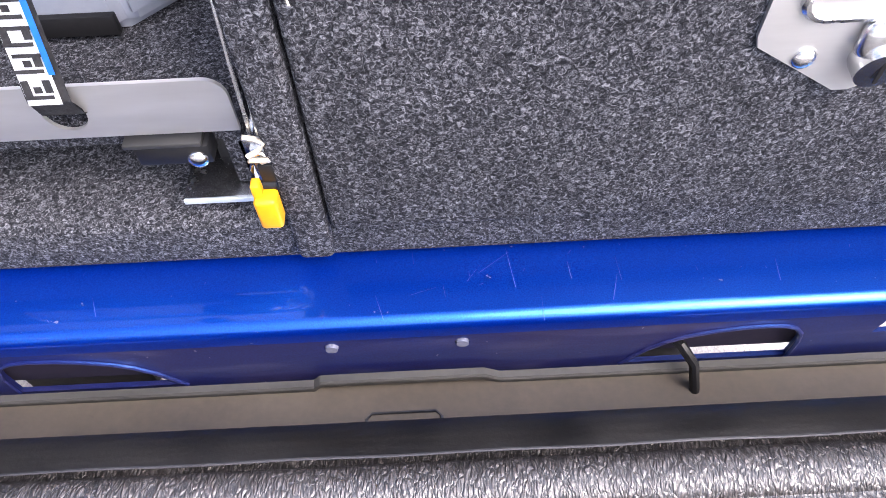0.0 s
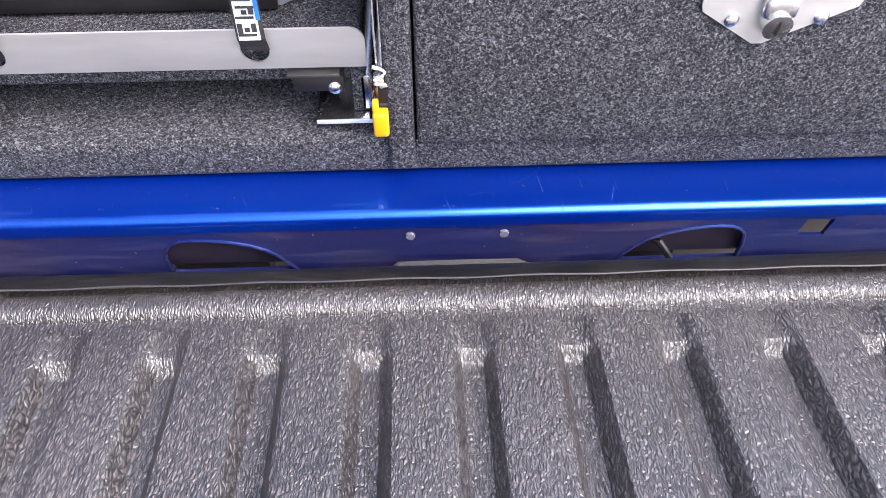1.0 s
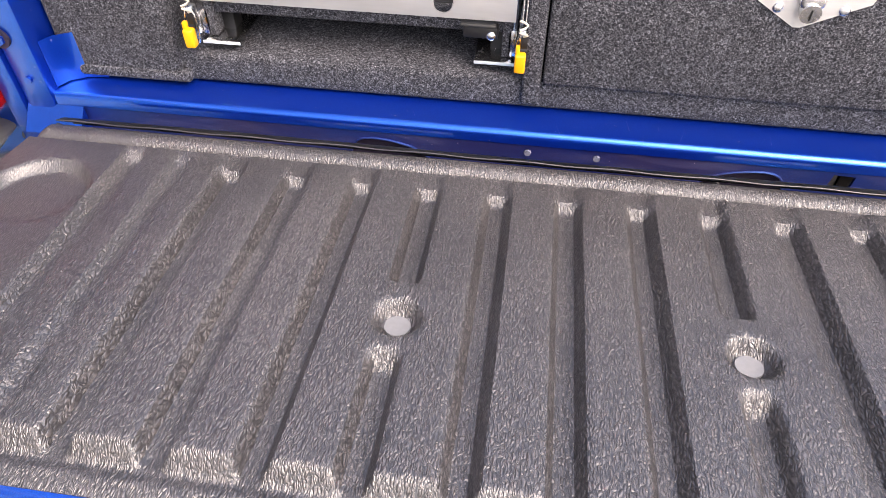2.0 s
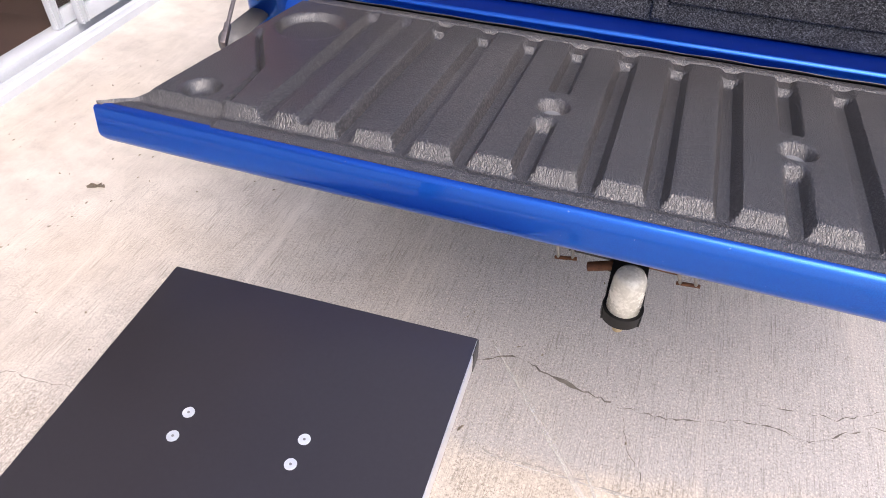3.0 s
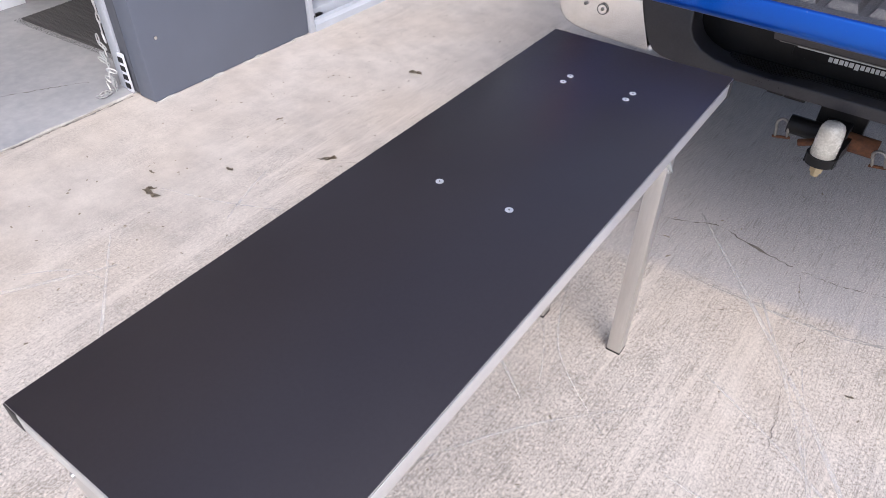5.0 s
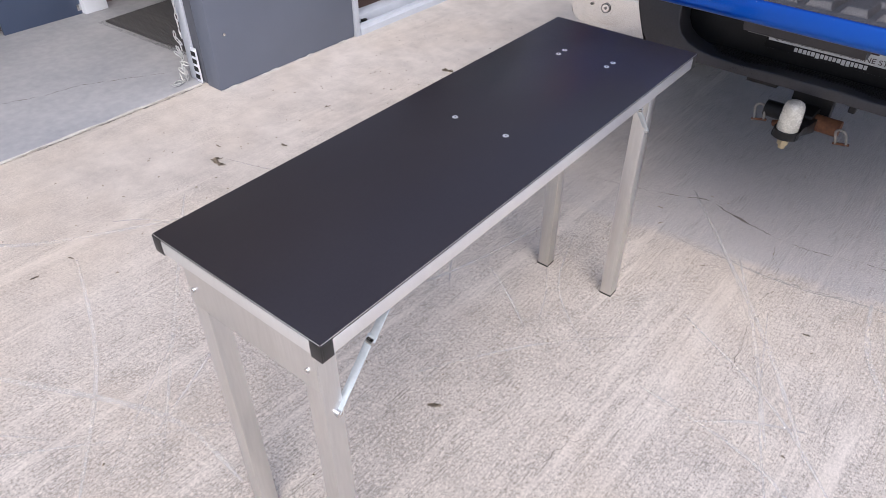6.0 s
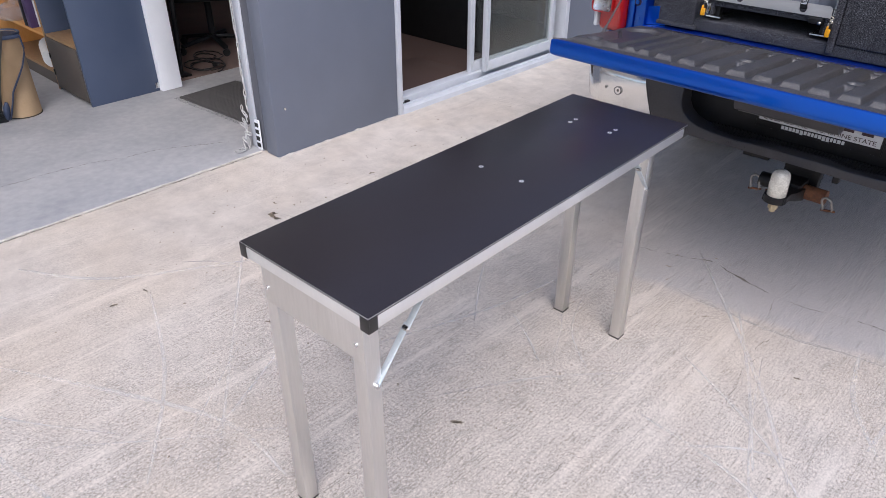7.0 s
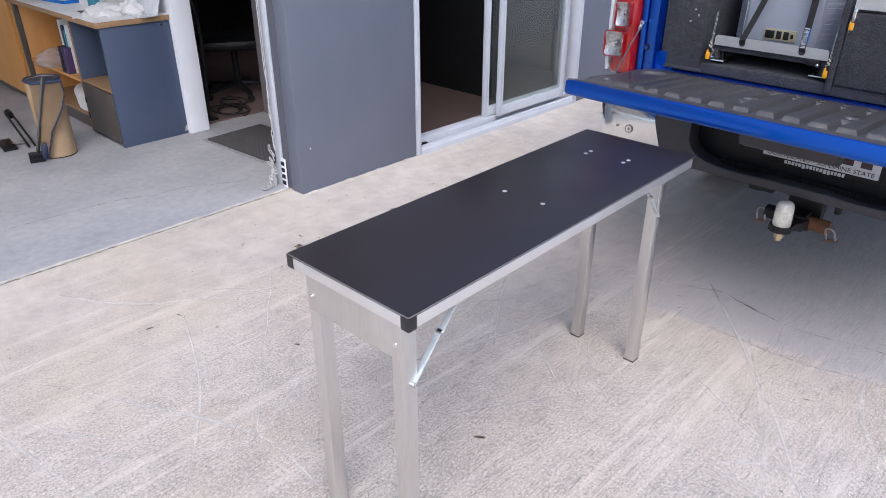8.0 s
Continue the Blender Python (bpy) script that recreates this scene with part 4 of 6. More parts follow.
def crumpled(w, d, h, seed):
    bm = bmesh.new()
    bmesh.ops.create_icosphere(bm, subdivisions=4, radius=1.0)
    for v in bm.verts:
        p = v.co.copy()
        k = 1 + 0.35 * noise.noise(p * 2.3 + Vector((seed, 0, 0))) + 0.18 * noise.noise(p * 6 + Vector((0, seed, 0)))
        v.co = Vector((p.x * k * w, p.y * k * d, max(-0.05, p.z * k) * h))
    lo = min(v.co.z for v in bm.verts)
    for v in bm.verts:
        v.co.z -= lo
    return bm


rag = tagged(part("rag", crumpled(0.13, 0.11, 0.06, 3), CLOTH, at=on_counter(-1.62, -0.20, 12)), "crumpled white cotton rag on the worktop", "rag")
tagged(part("rag", crumpled(0.08, 0.07, 0.075, 9), CLOTH, at=on_counter(-1.55, -0.06, 40)), "bunched white rag on the worktop", "rag")
bottle = thing("spray_bottle", on_counter(-1.80, -0.18), "teal and white plastic bottle on the worktop", "bottle")
part("body", rod(bmesh.new(), (0, 0, 0), (0, 0, 0.15), 0.035, 16), TEAL, bottle)
part("cap", rod(bmesh.new(), (0, 0, 0.151), (0, 0, 0.20), 0.018, 12), PAPER, bottle)
tub = thing("storage_tub", on_counter(-2.40, -0.12, 8), "clear and blue plastic tub on the worktop", "tub")
part("body", boxed(-0.16, 0.16, -0.12, 0.12, 0.02, 0.16, 0.012), CLEAR_PLASTIC, tub)
part("base", boxed(-0.15, 0.15, -0.11, 0.11, 0.0, 0.0195, 0.004), LOGO_BLUE, tub, "blue base")
for i, (n, u, a) in enumerate(((-1.98, -0.20, 15), (-1.72, -0.24, -20))):
    sheet_ = part("paper_sheet", boxed(-0.15, 0.15, -0.105, 0.105, 0.0, 0.0015), PAPER, at=on_counter(n, u, a))
    tagged(sheet_, "white paper sheet lying on the worktop", "paper", "papers on the worktop")
wedge = thing("clear_tray", on_counter(-1.46, -0.02, 10), "clear plastic brochure tray on the worktop", "tray")
part("back", boxed(-0.11, 0.11, 0.0, 0.006, 0.0, 0.20, 0.001, pose(0, 0, 0, -22)), CLEAR_PLASTIC, wedge)
part("base", boxed(-0.11, 0.11, -0.09, 0.0, 0.0, 0.006, 0.001), CLEAR_PLASTIC, wedge)
tagged(part("small_carton", boxed(-0.07, 0.07, -0.05, 0.05, 0, 0.10, 0.002), PAPER, at=on_counter(-2.02, -0.10, 20)), "small white carton on the worktop", "carton")

# shelf contents
for n, w, h, mt, lb in ((-2.11, 0.045, 0.31, PAPER, "white ring binder standing on the shelf"), (-2.155, 0.03, 0.27, TEAL, "teal folder standing on the shelf"), (-2.19, 0.022, 0.30, NAVY, "navy folder standing on the shelf"),
                        (-2.225, 0.03, 0.33, PAPER, "white folder standing on the shelf")):
    bk = part("folder", boxed(-w / 2, w / 2, -0.055, 0.14, 0, h, 0.003), mt, at=B @ pose(n, -0.225, 0.3435, 0, 0, 0))
    tagged(bk, lb, "folder", "folders on the shelf")
for n, mt, lb in ((-2.125, PURPLE, "purple magazine file on the shelf"), (-2.185, BLACK, "black magazine file on the shelf")):
    bk = part("magazine_file", boxed(-0.027, 0.027, -0.04, 0.04, 0, 0.17, 0.003), mt, at=B @ pose(n, -0.285, 0.3435))
    tagged(bk, lb, "file box", "folders on the shelf")
roll = tagged(part("paper_roll", rod(bmesh.new(), (0, -0.16, 0.062), (0, 0.16, 0.062), 0.062, 24), PAPER, at=B @ pose(-2.19, -0.225, 0.0975, 0, 0, 74)), "white paper roll lying under the shelf", "paper roll")


def cardboard_tube(x, y, r, h, turn):
    t = thing("cardboard_tube", pose(x, y, 0.007, 0, 0, turn), "tall brown cardboard tube with a dark blue rim", "tube")
    bm = bmesh.new()
    n = 28
    for k in range(n):
        a0, a1 = 2 * math.pi * k / n, 2 * math.pi * (k + 1) / n
        for (ra, za), (rb, zb) in (((r, 0), (r, h)), ((r, h), (r - 0.008, h)), ((r - 0.008, h), (r - 0.008, 0.01)), ((r - 0.008, 0.01), (0.001, 0.01))):
            q = [bm.verts.new((ra * math.cos(a0), ra * math.sin(a0), za)), bm.verts.new((ra * math.cos(a1), ra * math.sin(a1), za)), bm.verts.new((rb * math.cos(a1), rb * math.sin(a1), zb)), bm.verts.new((rb * math.cos(a0), rb * math.sin(a0), zb))]
            bm.faces.new(q)
    bmesh.ops.remove_doubles(bm, verts=bm.verts, dist=0.0005)
    part("body", bm, CARDBOARD, t)
    part("rim", tube(bmesh.new(), [(r * 1.01 * math.cos(2 * math.pi * k / 24), r * 1.01 * math.sin(2 * math.pi * k / 24), h) for k in range(24)], 0.008, 6, True), NAVY, t, "dark blue rim")
    part("lid", rod(bmesh.new(), (0, 0, h - 0.010), (0, 0, h - 0.002), r - 0.0085, 28), NAVY, t, "dark blue lid")
    part("foot_rim", tube(bmesh.new(), [(r * math.cos(2 * math.pi * k / 24), r * math.sin(2 * math.pi * k / 24), 0.004) for k in range(24)], 0.003, 6, True), BLACK, t)
    return t


cardboard_tube(-3.772, -1.137, 0.092, 0.455, 0)

LEAN = pose(-3.675, -1.16, 0.007, 0, 0, 76)
wedge_card = thing("cardboard_offcut", LEAN, "curved cardboard offcut with dark blue binding, leaning on the tube", "offcut")


def between(table, z):
    for (z0, a), (z1, b) in zip(table, table[1:]):
        if z <= z1:
            return a + (b - a) * max(0.0, (z - z0) / (z1 - z0))
    return table[-1][1]


def offcut(u, v):
    z = 0.015 + 0.445 * v
    lo = between([(0.0, -0.100), (0.53, -0.060)], z)
    hi = between([(0.0, -0.080), (0.05, -0.062), (0.174, -0.020), (0.30, 0.060), (0.38, 0.094), (0.53, 0.088)], z)
    x = lo + (hi - lo) * u
    return (x, 0.10 - math.sqrt(max(0.0, 0.140 ** 2 - (x - 0.015) ** 2)), z)


part("body", sheet(bmesh.new(), offcut, 13, 19, 0.004), CARDBOARD, wedge_card)
part("binding", tube(bmesh.new(), [offcut(1.0, v / 14) for v in range(15)], 0.005, 6), NAVY, wedge_card, "dark blue edge binding")
part("binding", tube(bmesh.new(), [offcut(u / 10, 1.0) for u in range(11)], 0.010, 6), NAVY, wedge_card)
part("tip", tube(bmesh.new(), [(-0.088, 0.000, 0.012), (-0.085, -0.006, 0.045), (-0.078, -0.012, 0.085), (-0.070, -0.016, 0.115)], lambda f: 0.008 + 0.012 * math.sin(math.pi * f), 10), NAVY, wedge_card, "dark blue pointed tip")

brush = thing("hand_broom", LEAN, "small broom with dark handle leaning on the cardboard", "broom")
part("handle", bar(bmesh.new(), (-0.118, 0.010, 0.060), (0.010, -0.058, 0.50), 0.038, 0.010, 0.003), CAP_GREY, brush, "dark grey strap-like handle")
part("head", boxed(-0.170, -0.090, -0.008, 0.026, 0.035, 0.06, 0.006), BLACK, brush)
for k in range(14):
    x = -0.167 + k * 0.0057
    part("bristle", rod(bmesh.new(), (x, -0.004, 0.0), (x, 0.009, 0.036), 0.004, 6), BLACK, brush)
scraper = thing("floor_scraper", pose(-4.13, -1.235, 0.007, 0, 0, -4), "black long-handled scraper lying on the workshop floor", "scraper")
for y in (0.0, 0.034):
    part("handle", rod(bmesh.new(), (0.13, y, 0.016), (-0.50, y + 0.02, 0.062), 0.0065, 10), BLACK, scraper)
part("grip", rod(bmesh.new(), (-0.50, 0.037, 0.062), (-0.57, 0.039, 0.067), 0.024, 12), BLACK, scraper)
part("blade", boxed(-0.13, 0.10, -0.135, -0.055, 0.0, 0.016, 0.003), BLACK, scraper, "black flat blade")
part("neck", bar(bmesh.new(), (-0.01, -0.06, 0.012), (0.02, 0.01, 0.018), 0.03, 0.012, 0.003), DULL_STEEL, scraper)
bag = tagged(part("plastic_bag", crumpled(0.095, 0.08, 0.11, 17), BAG_FILM, at=pose(-3.99, -0.98, 0.235 + 0.007)), "crumpled clear plastic bag on the shelf edge", "bag")
bag.matrix_basis = B @ pose(-2.50, -0.285, 0.3435) @ Matrix.Diagonal((1.40, 1.25, 0.85, 1))

# ---------------------------------------------------------------- folding table
table = thing("folding_table", pose(-0.3148, -1.003, 0, 0, 0, 2.15), "black-topped folding table with aluminium frame and legs", "table")
W, L, TOP = 0.1895, 0.599, 0.735
part("top_film", boxed(-W, W, -L, L, TOP - 0.0012, TOP, 0.0004), TABLE_BLACK, table, "smooth black film of the top")
part("tabletop", boxed(-W + 0.0015, W - 0.0015, -L + 0.0015, L - 0.0015, TOP - 0.012, TOP - 0.0014, 0.0004), TABLE_BLACK, table, "black film-faced plywood top")
for s in (-1, 1):
    # a thin bright lip round the top, a dark slot under it, then the face of the rail
    part("edge_lip", boxed(*sorted((s * (W - 0.0014), s * (W + 0.0003))), -L + 0.0015, L - 0.0015, TOP - 0.0024, TOP - 0.0013, 0.0003), RAIL, table, "thin bright lip of the edge strip")
    part("edge_lip", boxed(-W + 0.0015, W - 0.0015, *sorted((s * (L - 0.0014), s * (L + 0.0003))), TOP - 0.0024, TOP - 0.0013, 0.0003), RAIL, table, "thin bright lip of the edge strip")
    part("edge_slot", boxed(*sorted((s * (W - 0.0014), s * (W - 0.0002))), -L + 0.020, L - 0.020, TOP - 0.0052, TOP - 0.0024), CORNER_BLACK, table)
    part("edge_slot", boxed(-W + 0.020, W - 0.020, *sorted((s * (L - 0.0014), s * (L - 0.0002))), TOP - 0.0052, TOP - 0.0024), CORNER_BLACK, table)
    part("edge_rail", boxed(*sorted((s * (W - 0.0045), s * (W + 0.0008))), -L + 0.020, L - 0.020, TOP - 0.031, TOP - 0.0055, 0.0008), RAIL, table, "bright aluminium edge strip")
    part("edge_rail", boxed(-W + 0.020, W - 0.020, *sorted((s * (L - 0.0045), s * (L + 0.0008))), TOP - 0.031, TOP - 0.0055, 0.0008), RAIL, table, "bright aluminium edge strip")
    for t in (-1, 1):
        bm = bmesh.new()
        box(bm, *sorted((s * (W + 0.0016), s * (W - 0.021))), *sorted((t * (L + 0.0016), t * (L - 0.0022))), TOP - 0.034, TOP - 0.0024, 0.001)
        box(bm, *sorted((s * (W + 0.0016), s * (W - 0.0022))), *sorted((t * (L - 0.0022), t * (L - 0.021))), TOP - 0.034, TOP - 0.0024, 0.001)
        part("corner_cap", bm, CORNER_BLACK, table, "black plastic corner cap")
# the underside frame
part("under_rail", boxed(-W + 0.008, -W + 0.030, -L + 0.01, L - 0.01, TOP - 0.031, TOP - 0.0125, 0.001), ALUMINIUM, table)
part("under_rail", boxed(W - 0.030, W - 0.008, -L + 0.01, L - 0.01, TOP - 0.031, TOP - 0.0125, 0.001), ALUMINIUM, table)

turn_back = table.matrix_basis.inverted()
for x, y in ((-0.392, -0.585), (-0.391, -0.613), (-0.269, -0.574), (-0.269, -0.602), (-0.372, -1.008), (-0.251, -1.002)):
    p = turn_back @ Vector((x, y, 0))
    bm = bmesh.new()
    rod(bm, (p.x, p.y, TOP - 0.003), (p.x, p.y, TOP + 0.0006), 0.0062, 18)
    head = part("screw", bm, SCREW, table, "countersunk bright screw head")
    part("socket", rod(bmesh.new(), (p.x, p.y, TOP + 0.0006), (p.x, p.y, TOP + 0.0010), 0.0014, 8), DULL_STEEL, head)


def table_leg(x, y):
    t = 0.0178
    lg = part("leg", boxed(x - t, x + t, y - t, y + t, 0.004, TOP - 0.032, 0.0018), ALUMINIUM, table, "square aluminium tube leg")
    part("foot", boxed(x - t - 0.0008, x + t + 0.0008, y - t - 0.0008, y + t + 0.0008, 0.0, 0.005, 0.001), CORNER_BLACK, lg, "black rubber foot")


NEAR, FAR = -0.572, 0.520
NX, FX = (-0.122, 0.146), (-0.098, 0.120)
for xs, y, s in ((NX, NEAR, 1), (FX, FAR, -1)):
    for x in xs:
        table_leg(x, y)
        side = 0.0185 if x > 0.0 else -0.0185
        a = Vector((x + side, y + s * 0.004, 0.548))
        b = Vector((x + side, y + s * 0.082, 0.640))
        c = Vector((x + side, y + s * 0.135, 0.702))
        st = part("strut", bar(bmesh.new(), a, b + (b - a) * 0.08, 0.0025, 0.014, 0.0006, (1, 0, 0)), ZINC, table, "zinc-plated folding strut")
        part("strut", bar(bmesh.new(), b + Vector((side * 0.2, 0, 0)), c + Vector((side * 0.2, 0, 0)), 0.0025, 0.014, 0.0006, (1, 0, 0)), ZINC, table)
        part("bolt", rod(bmesh.new(), a - Vector((side * 0.15, 0, 0)), a + Vector((side * 0.35, 0, 0)), 0.006, 10), STEEL, st)
        part("bolt", rod(bmesh.new(), b - Vector((side * 0.15, 0, 0)), b + Vector((side * 0.5, 0, 0)), 0.006, 10), STEEL, st)
    ap = part("apron", boxed(xs[0] - 0.0165, xs[1] + 0.0165, y - s * 0.0182 - 0.0012, y - s * 0.0182 + 0.0012, 0.612, TOP - 0.0315, 0.0006), ALUMINIUM, table, "brushed aluminium apron plate")
    for x in xs:
        part("rivet", rod(bmesh.new(), (x - 0.003, y - s * 0.0194, 0.648), (x - 0.003, y - s * 0.0225, 0.648), 0.0045, 10), STEEL, ap)
    part("cross_tube", boxed(xs[0] + 0.017, xs[1] - 0.017, y - 0.010, y + 0.010, TOP - 0.060, TOP - 0.0315, 0.001), ALUMINIUM, table)

# ---------------------------------------------------------------- pickup truck
truck = thing("pickup_truck", pose(0, 0, 0), "blue pickup with its tailgate lowered and carpeted tray", "pickup truck")
A = radians(4.95)
OUT, UPN, HINGE = Vector((0, -math.cos(A), math.sin(A))), Vector((0, math.sin(A), math.cos(A))), Vector((0, 0.22, 0.806))


def tg(x, v, h):
    """A place on the lowered tailgate: x across, v outwards from the hinge, h above the liner's channels."""
    return Vector((x, 0, 0)) + HINGE + OUT * v + UPN * h


def side_edge(v):
    e = 0.637 + 0.054 * v
    return e + 0.055 * min(1.2, max(0.0, (v - 0.452) / 0.0375) ** 1.2)


def tailgate_shell():
    prof = [(0.001, -0.060), (0.0015, -0.036), (0.003, -0.027), (0.0055, -0.020), (0.010, -0.015), (0.02, -0.012), (0.032, -0.012), (0.25, -0.012), (0.40, -0.012), (0.45, -0.012), (0.478, -0.012), (0.4885, -0.0058), (0.4925, -0.0065), (0.4955, -0.0090), (0.4975, -0.013), (0.5045, -0.044), (0.5045, -0.050), (0.501, -0.056), (0.494, -0.059), (0.45, -0.0592), (0.25, -0.060), (0.02, -0.064), (0.005, -0.066)]
    bm = bmesh.new()
    xs = [-1.0, -0.995, -0.985] + [k / 12 for k in range(-11, 12)] + [0.985, 0.995, 1.0]
    rings = []
    for f in xs:
        pinch = 1 - 0.07 * max(0, (abs(f) - 0.985) / 0.015) ** 2
        rings.append([bm.verts.new(tg(f * (side_edge(max(v, 0)) - 0.006 + 0.16 * min(0.0, h + 0.012)), v - (0.004 * (1 - pinch)) - 0.010 * max(0.0, abs(f) - 0.55), -0.028 + (h + 0.028) * pinch)) for v, h in prof])
    n = len(prof)
    for a, b in zip(rings, rings[1:]):
        for k in range(n):
            bm.faces.new((a[k], a[(k + 1) % n], b[(k + 1) % n], b[k]))
    bm.faces.new(rings[0][::-1])
    bm.faces.new(rings[-1])
    return bm


tailgate = part("tailgate", tailgate_shell(), BLUE, truck, "glossy metallic blue tailgate, lowered flat")

PITCH, DEPTH = 0.075, 0.0165
CHANNELS = [0.001 + PITCH * k for k in range(-5, 6)]
SPLIT = {-2, 2}  # channels broken by a drain cup


def step(a, b, x):
    t = min(1.0, max(0.0, (x - a) / (b - a)))
    return t * t * (3 - 2 * t)


def liner_height(x, v):
    """Height of the moulded liner over its channel floors."""
    P = DEPTH
    h = P
    cut = 0.0
    for k, c in zip(range(-5, 6), CHANNELS):
        d = abs(x - c)
        if d > 0.026:
            continue
        wall = 1 - step(0.0065, 0.0170, d)
        ends = 0.40 * step(0.062, 0.068, v) + 0.60 * step(0.096, 0.107, v)
        if k in SPLIT:
            ends *= 1 - step(0.242, 0.256, v) * (1 - step(0.332, 0.350, v))
        cut = max(cut, wall * ends)
    for sx in (-1, 1):
        for c, w, lean, deep in ((0.4355, 0.0066, 0.014, 0.50), (0.4965, 0.0080, 0.0285, 0.72)):
            d = sx * x - c + lean * v
            wall = 1 - step(w * 0.7, w * (1.7 if d < 0 else 2.1), abs(d))
            cut = max(cut, deep * wall * step(0.075, 0.10, v))
    front = step(0.450, 0.467, v)
    h -= max(P * max(cut, front), 0.0130 * (1 - step(0.0705, 0.0750, v)))
    # a thin kinked groove beside each round recess, and the lower margin outside it
    kink = ((0.629, 0.214), (0.621, 0.240), (0.574, 0.316), (0.558, 0.342), (0.545, 0.440))
    ax = abs(x)
    for (x0, v0), (x1, v1) in zip(kink, kink[1:]):
        if v0 <= v < v1 or (v >= v1 and v1 == 0.440):
            edge_x = x0 + (x1 - x0) * min(1.0, (v - v0) / (v1 - v0))
            h -= 0.0035 * step(edge_x - 0.004, edge_x + 0.006, ax) * step(0.214, 0.235, v)
    if 0.53 < ax < 0.65 and 0.20 < v < 0.46:
        near = 1.0
        for (x0, v0), (x1, v1) in zip(kink, kink[1:]):
            f = min(1.0, max(0.0, ((ax - x0) * (x1 - x0) + (v - v0) * (v1 - v0)) / ((x1 - x0) ** 2 + (v1 - v0) ** 2)))
            near = min(near, math.hypot(ax - x0 - f * (x1 - x0), v - v0 - f * (v1 - v0)))
        h -= 0.0090 * (1 - step(0.0012, 0.0060, near)) * step(0.205, 0.250, v)
    # drain cups and the round corner recesses
    for cx, cv, r, d in ((-0.147, 0.298, 0.025, 0.0155), (0.155, 0.298, 0.025, 0.0155), (-0.600, 0.424, 0.029, 0.015), (0.600, 0.424, 0.029, 0.015), (-0.567, 0.172, 0.059, 0.0125), (0.567, 0.172, 0.059, 0.0125)):
        q = math.hypot(x - cx, v - cv)
        if q < r * 1.2:
            h -= d * (1 - step(r * 0.50, r, q)) if r < 0.03 else d * (1 - step(r * 0.78, r, q))
    # rolled bead and flange beside the hinge
    if 0.028 < v < 0.057:
        h += 0.0080 * (1 - abs((v - 0.0425) / 0.0145) ** 2.2) ** 0.75
    h -= 0.0040 * (1 - step(0.026, 0.032, v))
    # outer lip rolls down
    h -= 0.0018 * step(0.483, 0.4895, v)
    h += 0.0016 * step(0.468, 0.474, v) * (1 - step(0.476, 0.482, v))
    return h - 0.003


def liner_mesh():
    fine = set()
    for c in CHANNELS:
        fine |= {c + d for d in (-0.0185, -0.0150, -0.0115, -0.0075, -0.003, 0.003, 0.0075, 0.0115, 0.0150, 0.0185)}
    x = -0.70
    while x <= 0.7001:
        fine.add(round(x, 4))
        x += 0.0036 if abs(x) > 0.40 else 0.010
    for cx, r in ((-0.147, 0.025), (0.155, 0.025), (-0.600, 0.029), (0.600, 0.029), (-0.567, 0.059), (0.567, 0.059)):
        fine |= {cx + r * f for f in (-1, -0.85, -0.7, -0.55, -0.25, 0, 0.25, 0.55, 0.7, 0.85, 1)}
    xs = []
    for v in sorted(fine):
        if not xs or v - xs[-1] > 0.0012:
            xs.append(v)
    vs = [0.018, 0.022, 0.025, 0.028] + [0.0285, 0.0292] + [0.0305 + 0.0022 * k for k in range(12)] + [0.0562, 0.0569, 0.058, 0.062] + [0.0665, 0.0685, 0.0705, 0.0722, 0.0738, 0.0755] + [0.077 + 0.004 * k for k in range(6)]
    vs += [0.101 + 0.003 * k for k in range(4)] + [0.114 + 0.005 * k for k in range(23)] + [0.230 + 0.0035 * k for k in range(34)] + [0.352 + 0.006 * k for k in range(16)]
    vs += [0.447 + 0.003 * k for k in range(14)] + [0.4895]
    bm = bmesh.new()
    grid = []
    for x in xs:
        col = []
        for v in vs:
            e = side_edge(v)
            xx = x if abs(x) <= 0.58 else math.copysign(0.58 + (abs(x) - 0.58) * (e - 0.58) / 0.12, x)
            h = liner_height(xx, v)
            edge = step(e - 0.008, e, abs(xx))
            col.append(bm.verts.new(tg(xx, v, h * (1 - 0.6 * edge))))
        grid.append(col)
    for i in range(len(xs) - 1):
        for j in range(len(vs) - 1):
            bm.faces.new((grid[i][j], grid[i + 1][j], grid[i + 1][j + 1], grid[i][j + 1]))
    rim = [e for e in bm.edges if e.is_boundary]
    made = bmesh.ops.extrude_edge_only(bm, edges=rim)["geom"]
    for v in made:
        if isinstance(v, bmesh.types.BMVert):
            v.co -= UPN * 0.006
    return bm


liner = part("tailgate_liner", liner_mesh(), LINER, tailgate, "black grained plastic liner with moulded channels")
for x in (-0.147, 0.155):
    p0, p1 = tg(x, 0.298, -0.0020), tg(x, 0.298, 0.0008)
    part("drain_bolt", rod(bmesh.new(), p0, p1, 0.0120, 18), MID_GREY, tailgate, "dusty bolt head in the drain cup")
flange_bm = bmesh.new()
FLANGE_ROLL = ((-0.0020, -0.0140), (-0.0014, -0.0090), (0.0010, -0.0042), (0.0070, 0.0006), (0.0140, 0.0042), (0.0215, 0.0064), (0.0275, 0.0072))


def flange_pts(u, v):
    """The smooth rim of the liner, rolled down over the hinge edge."""
    k = min(int(v * 6), 5)
    (v0, h0), (v1, h1) = FLANGE_ROLL[k], FLANGE_ROLL[k + 1]
    f = v * 6 - k
    return tg(-0.632 + 1.264 * u, v0 + (v1 - v0) * f, h0 + (h1 - h0) * f + 0.0006 * math.sin(9 * u))


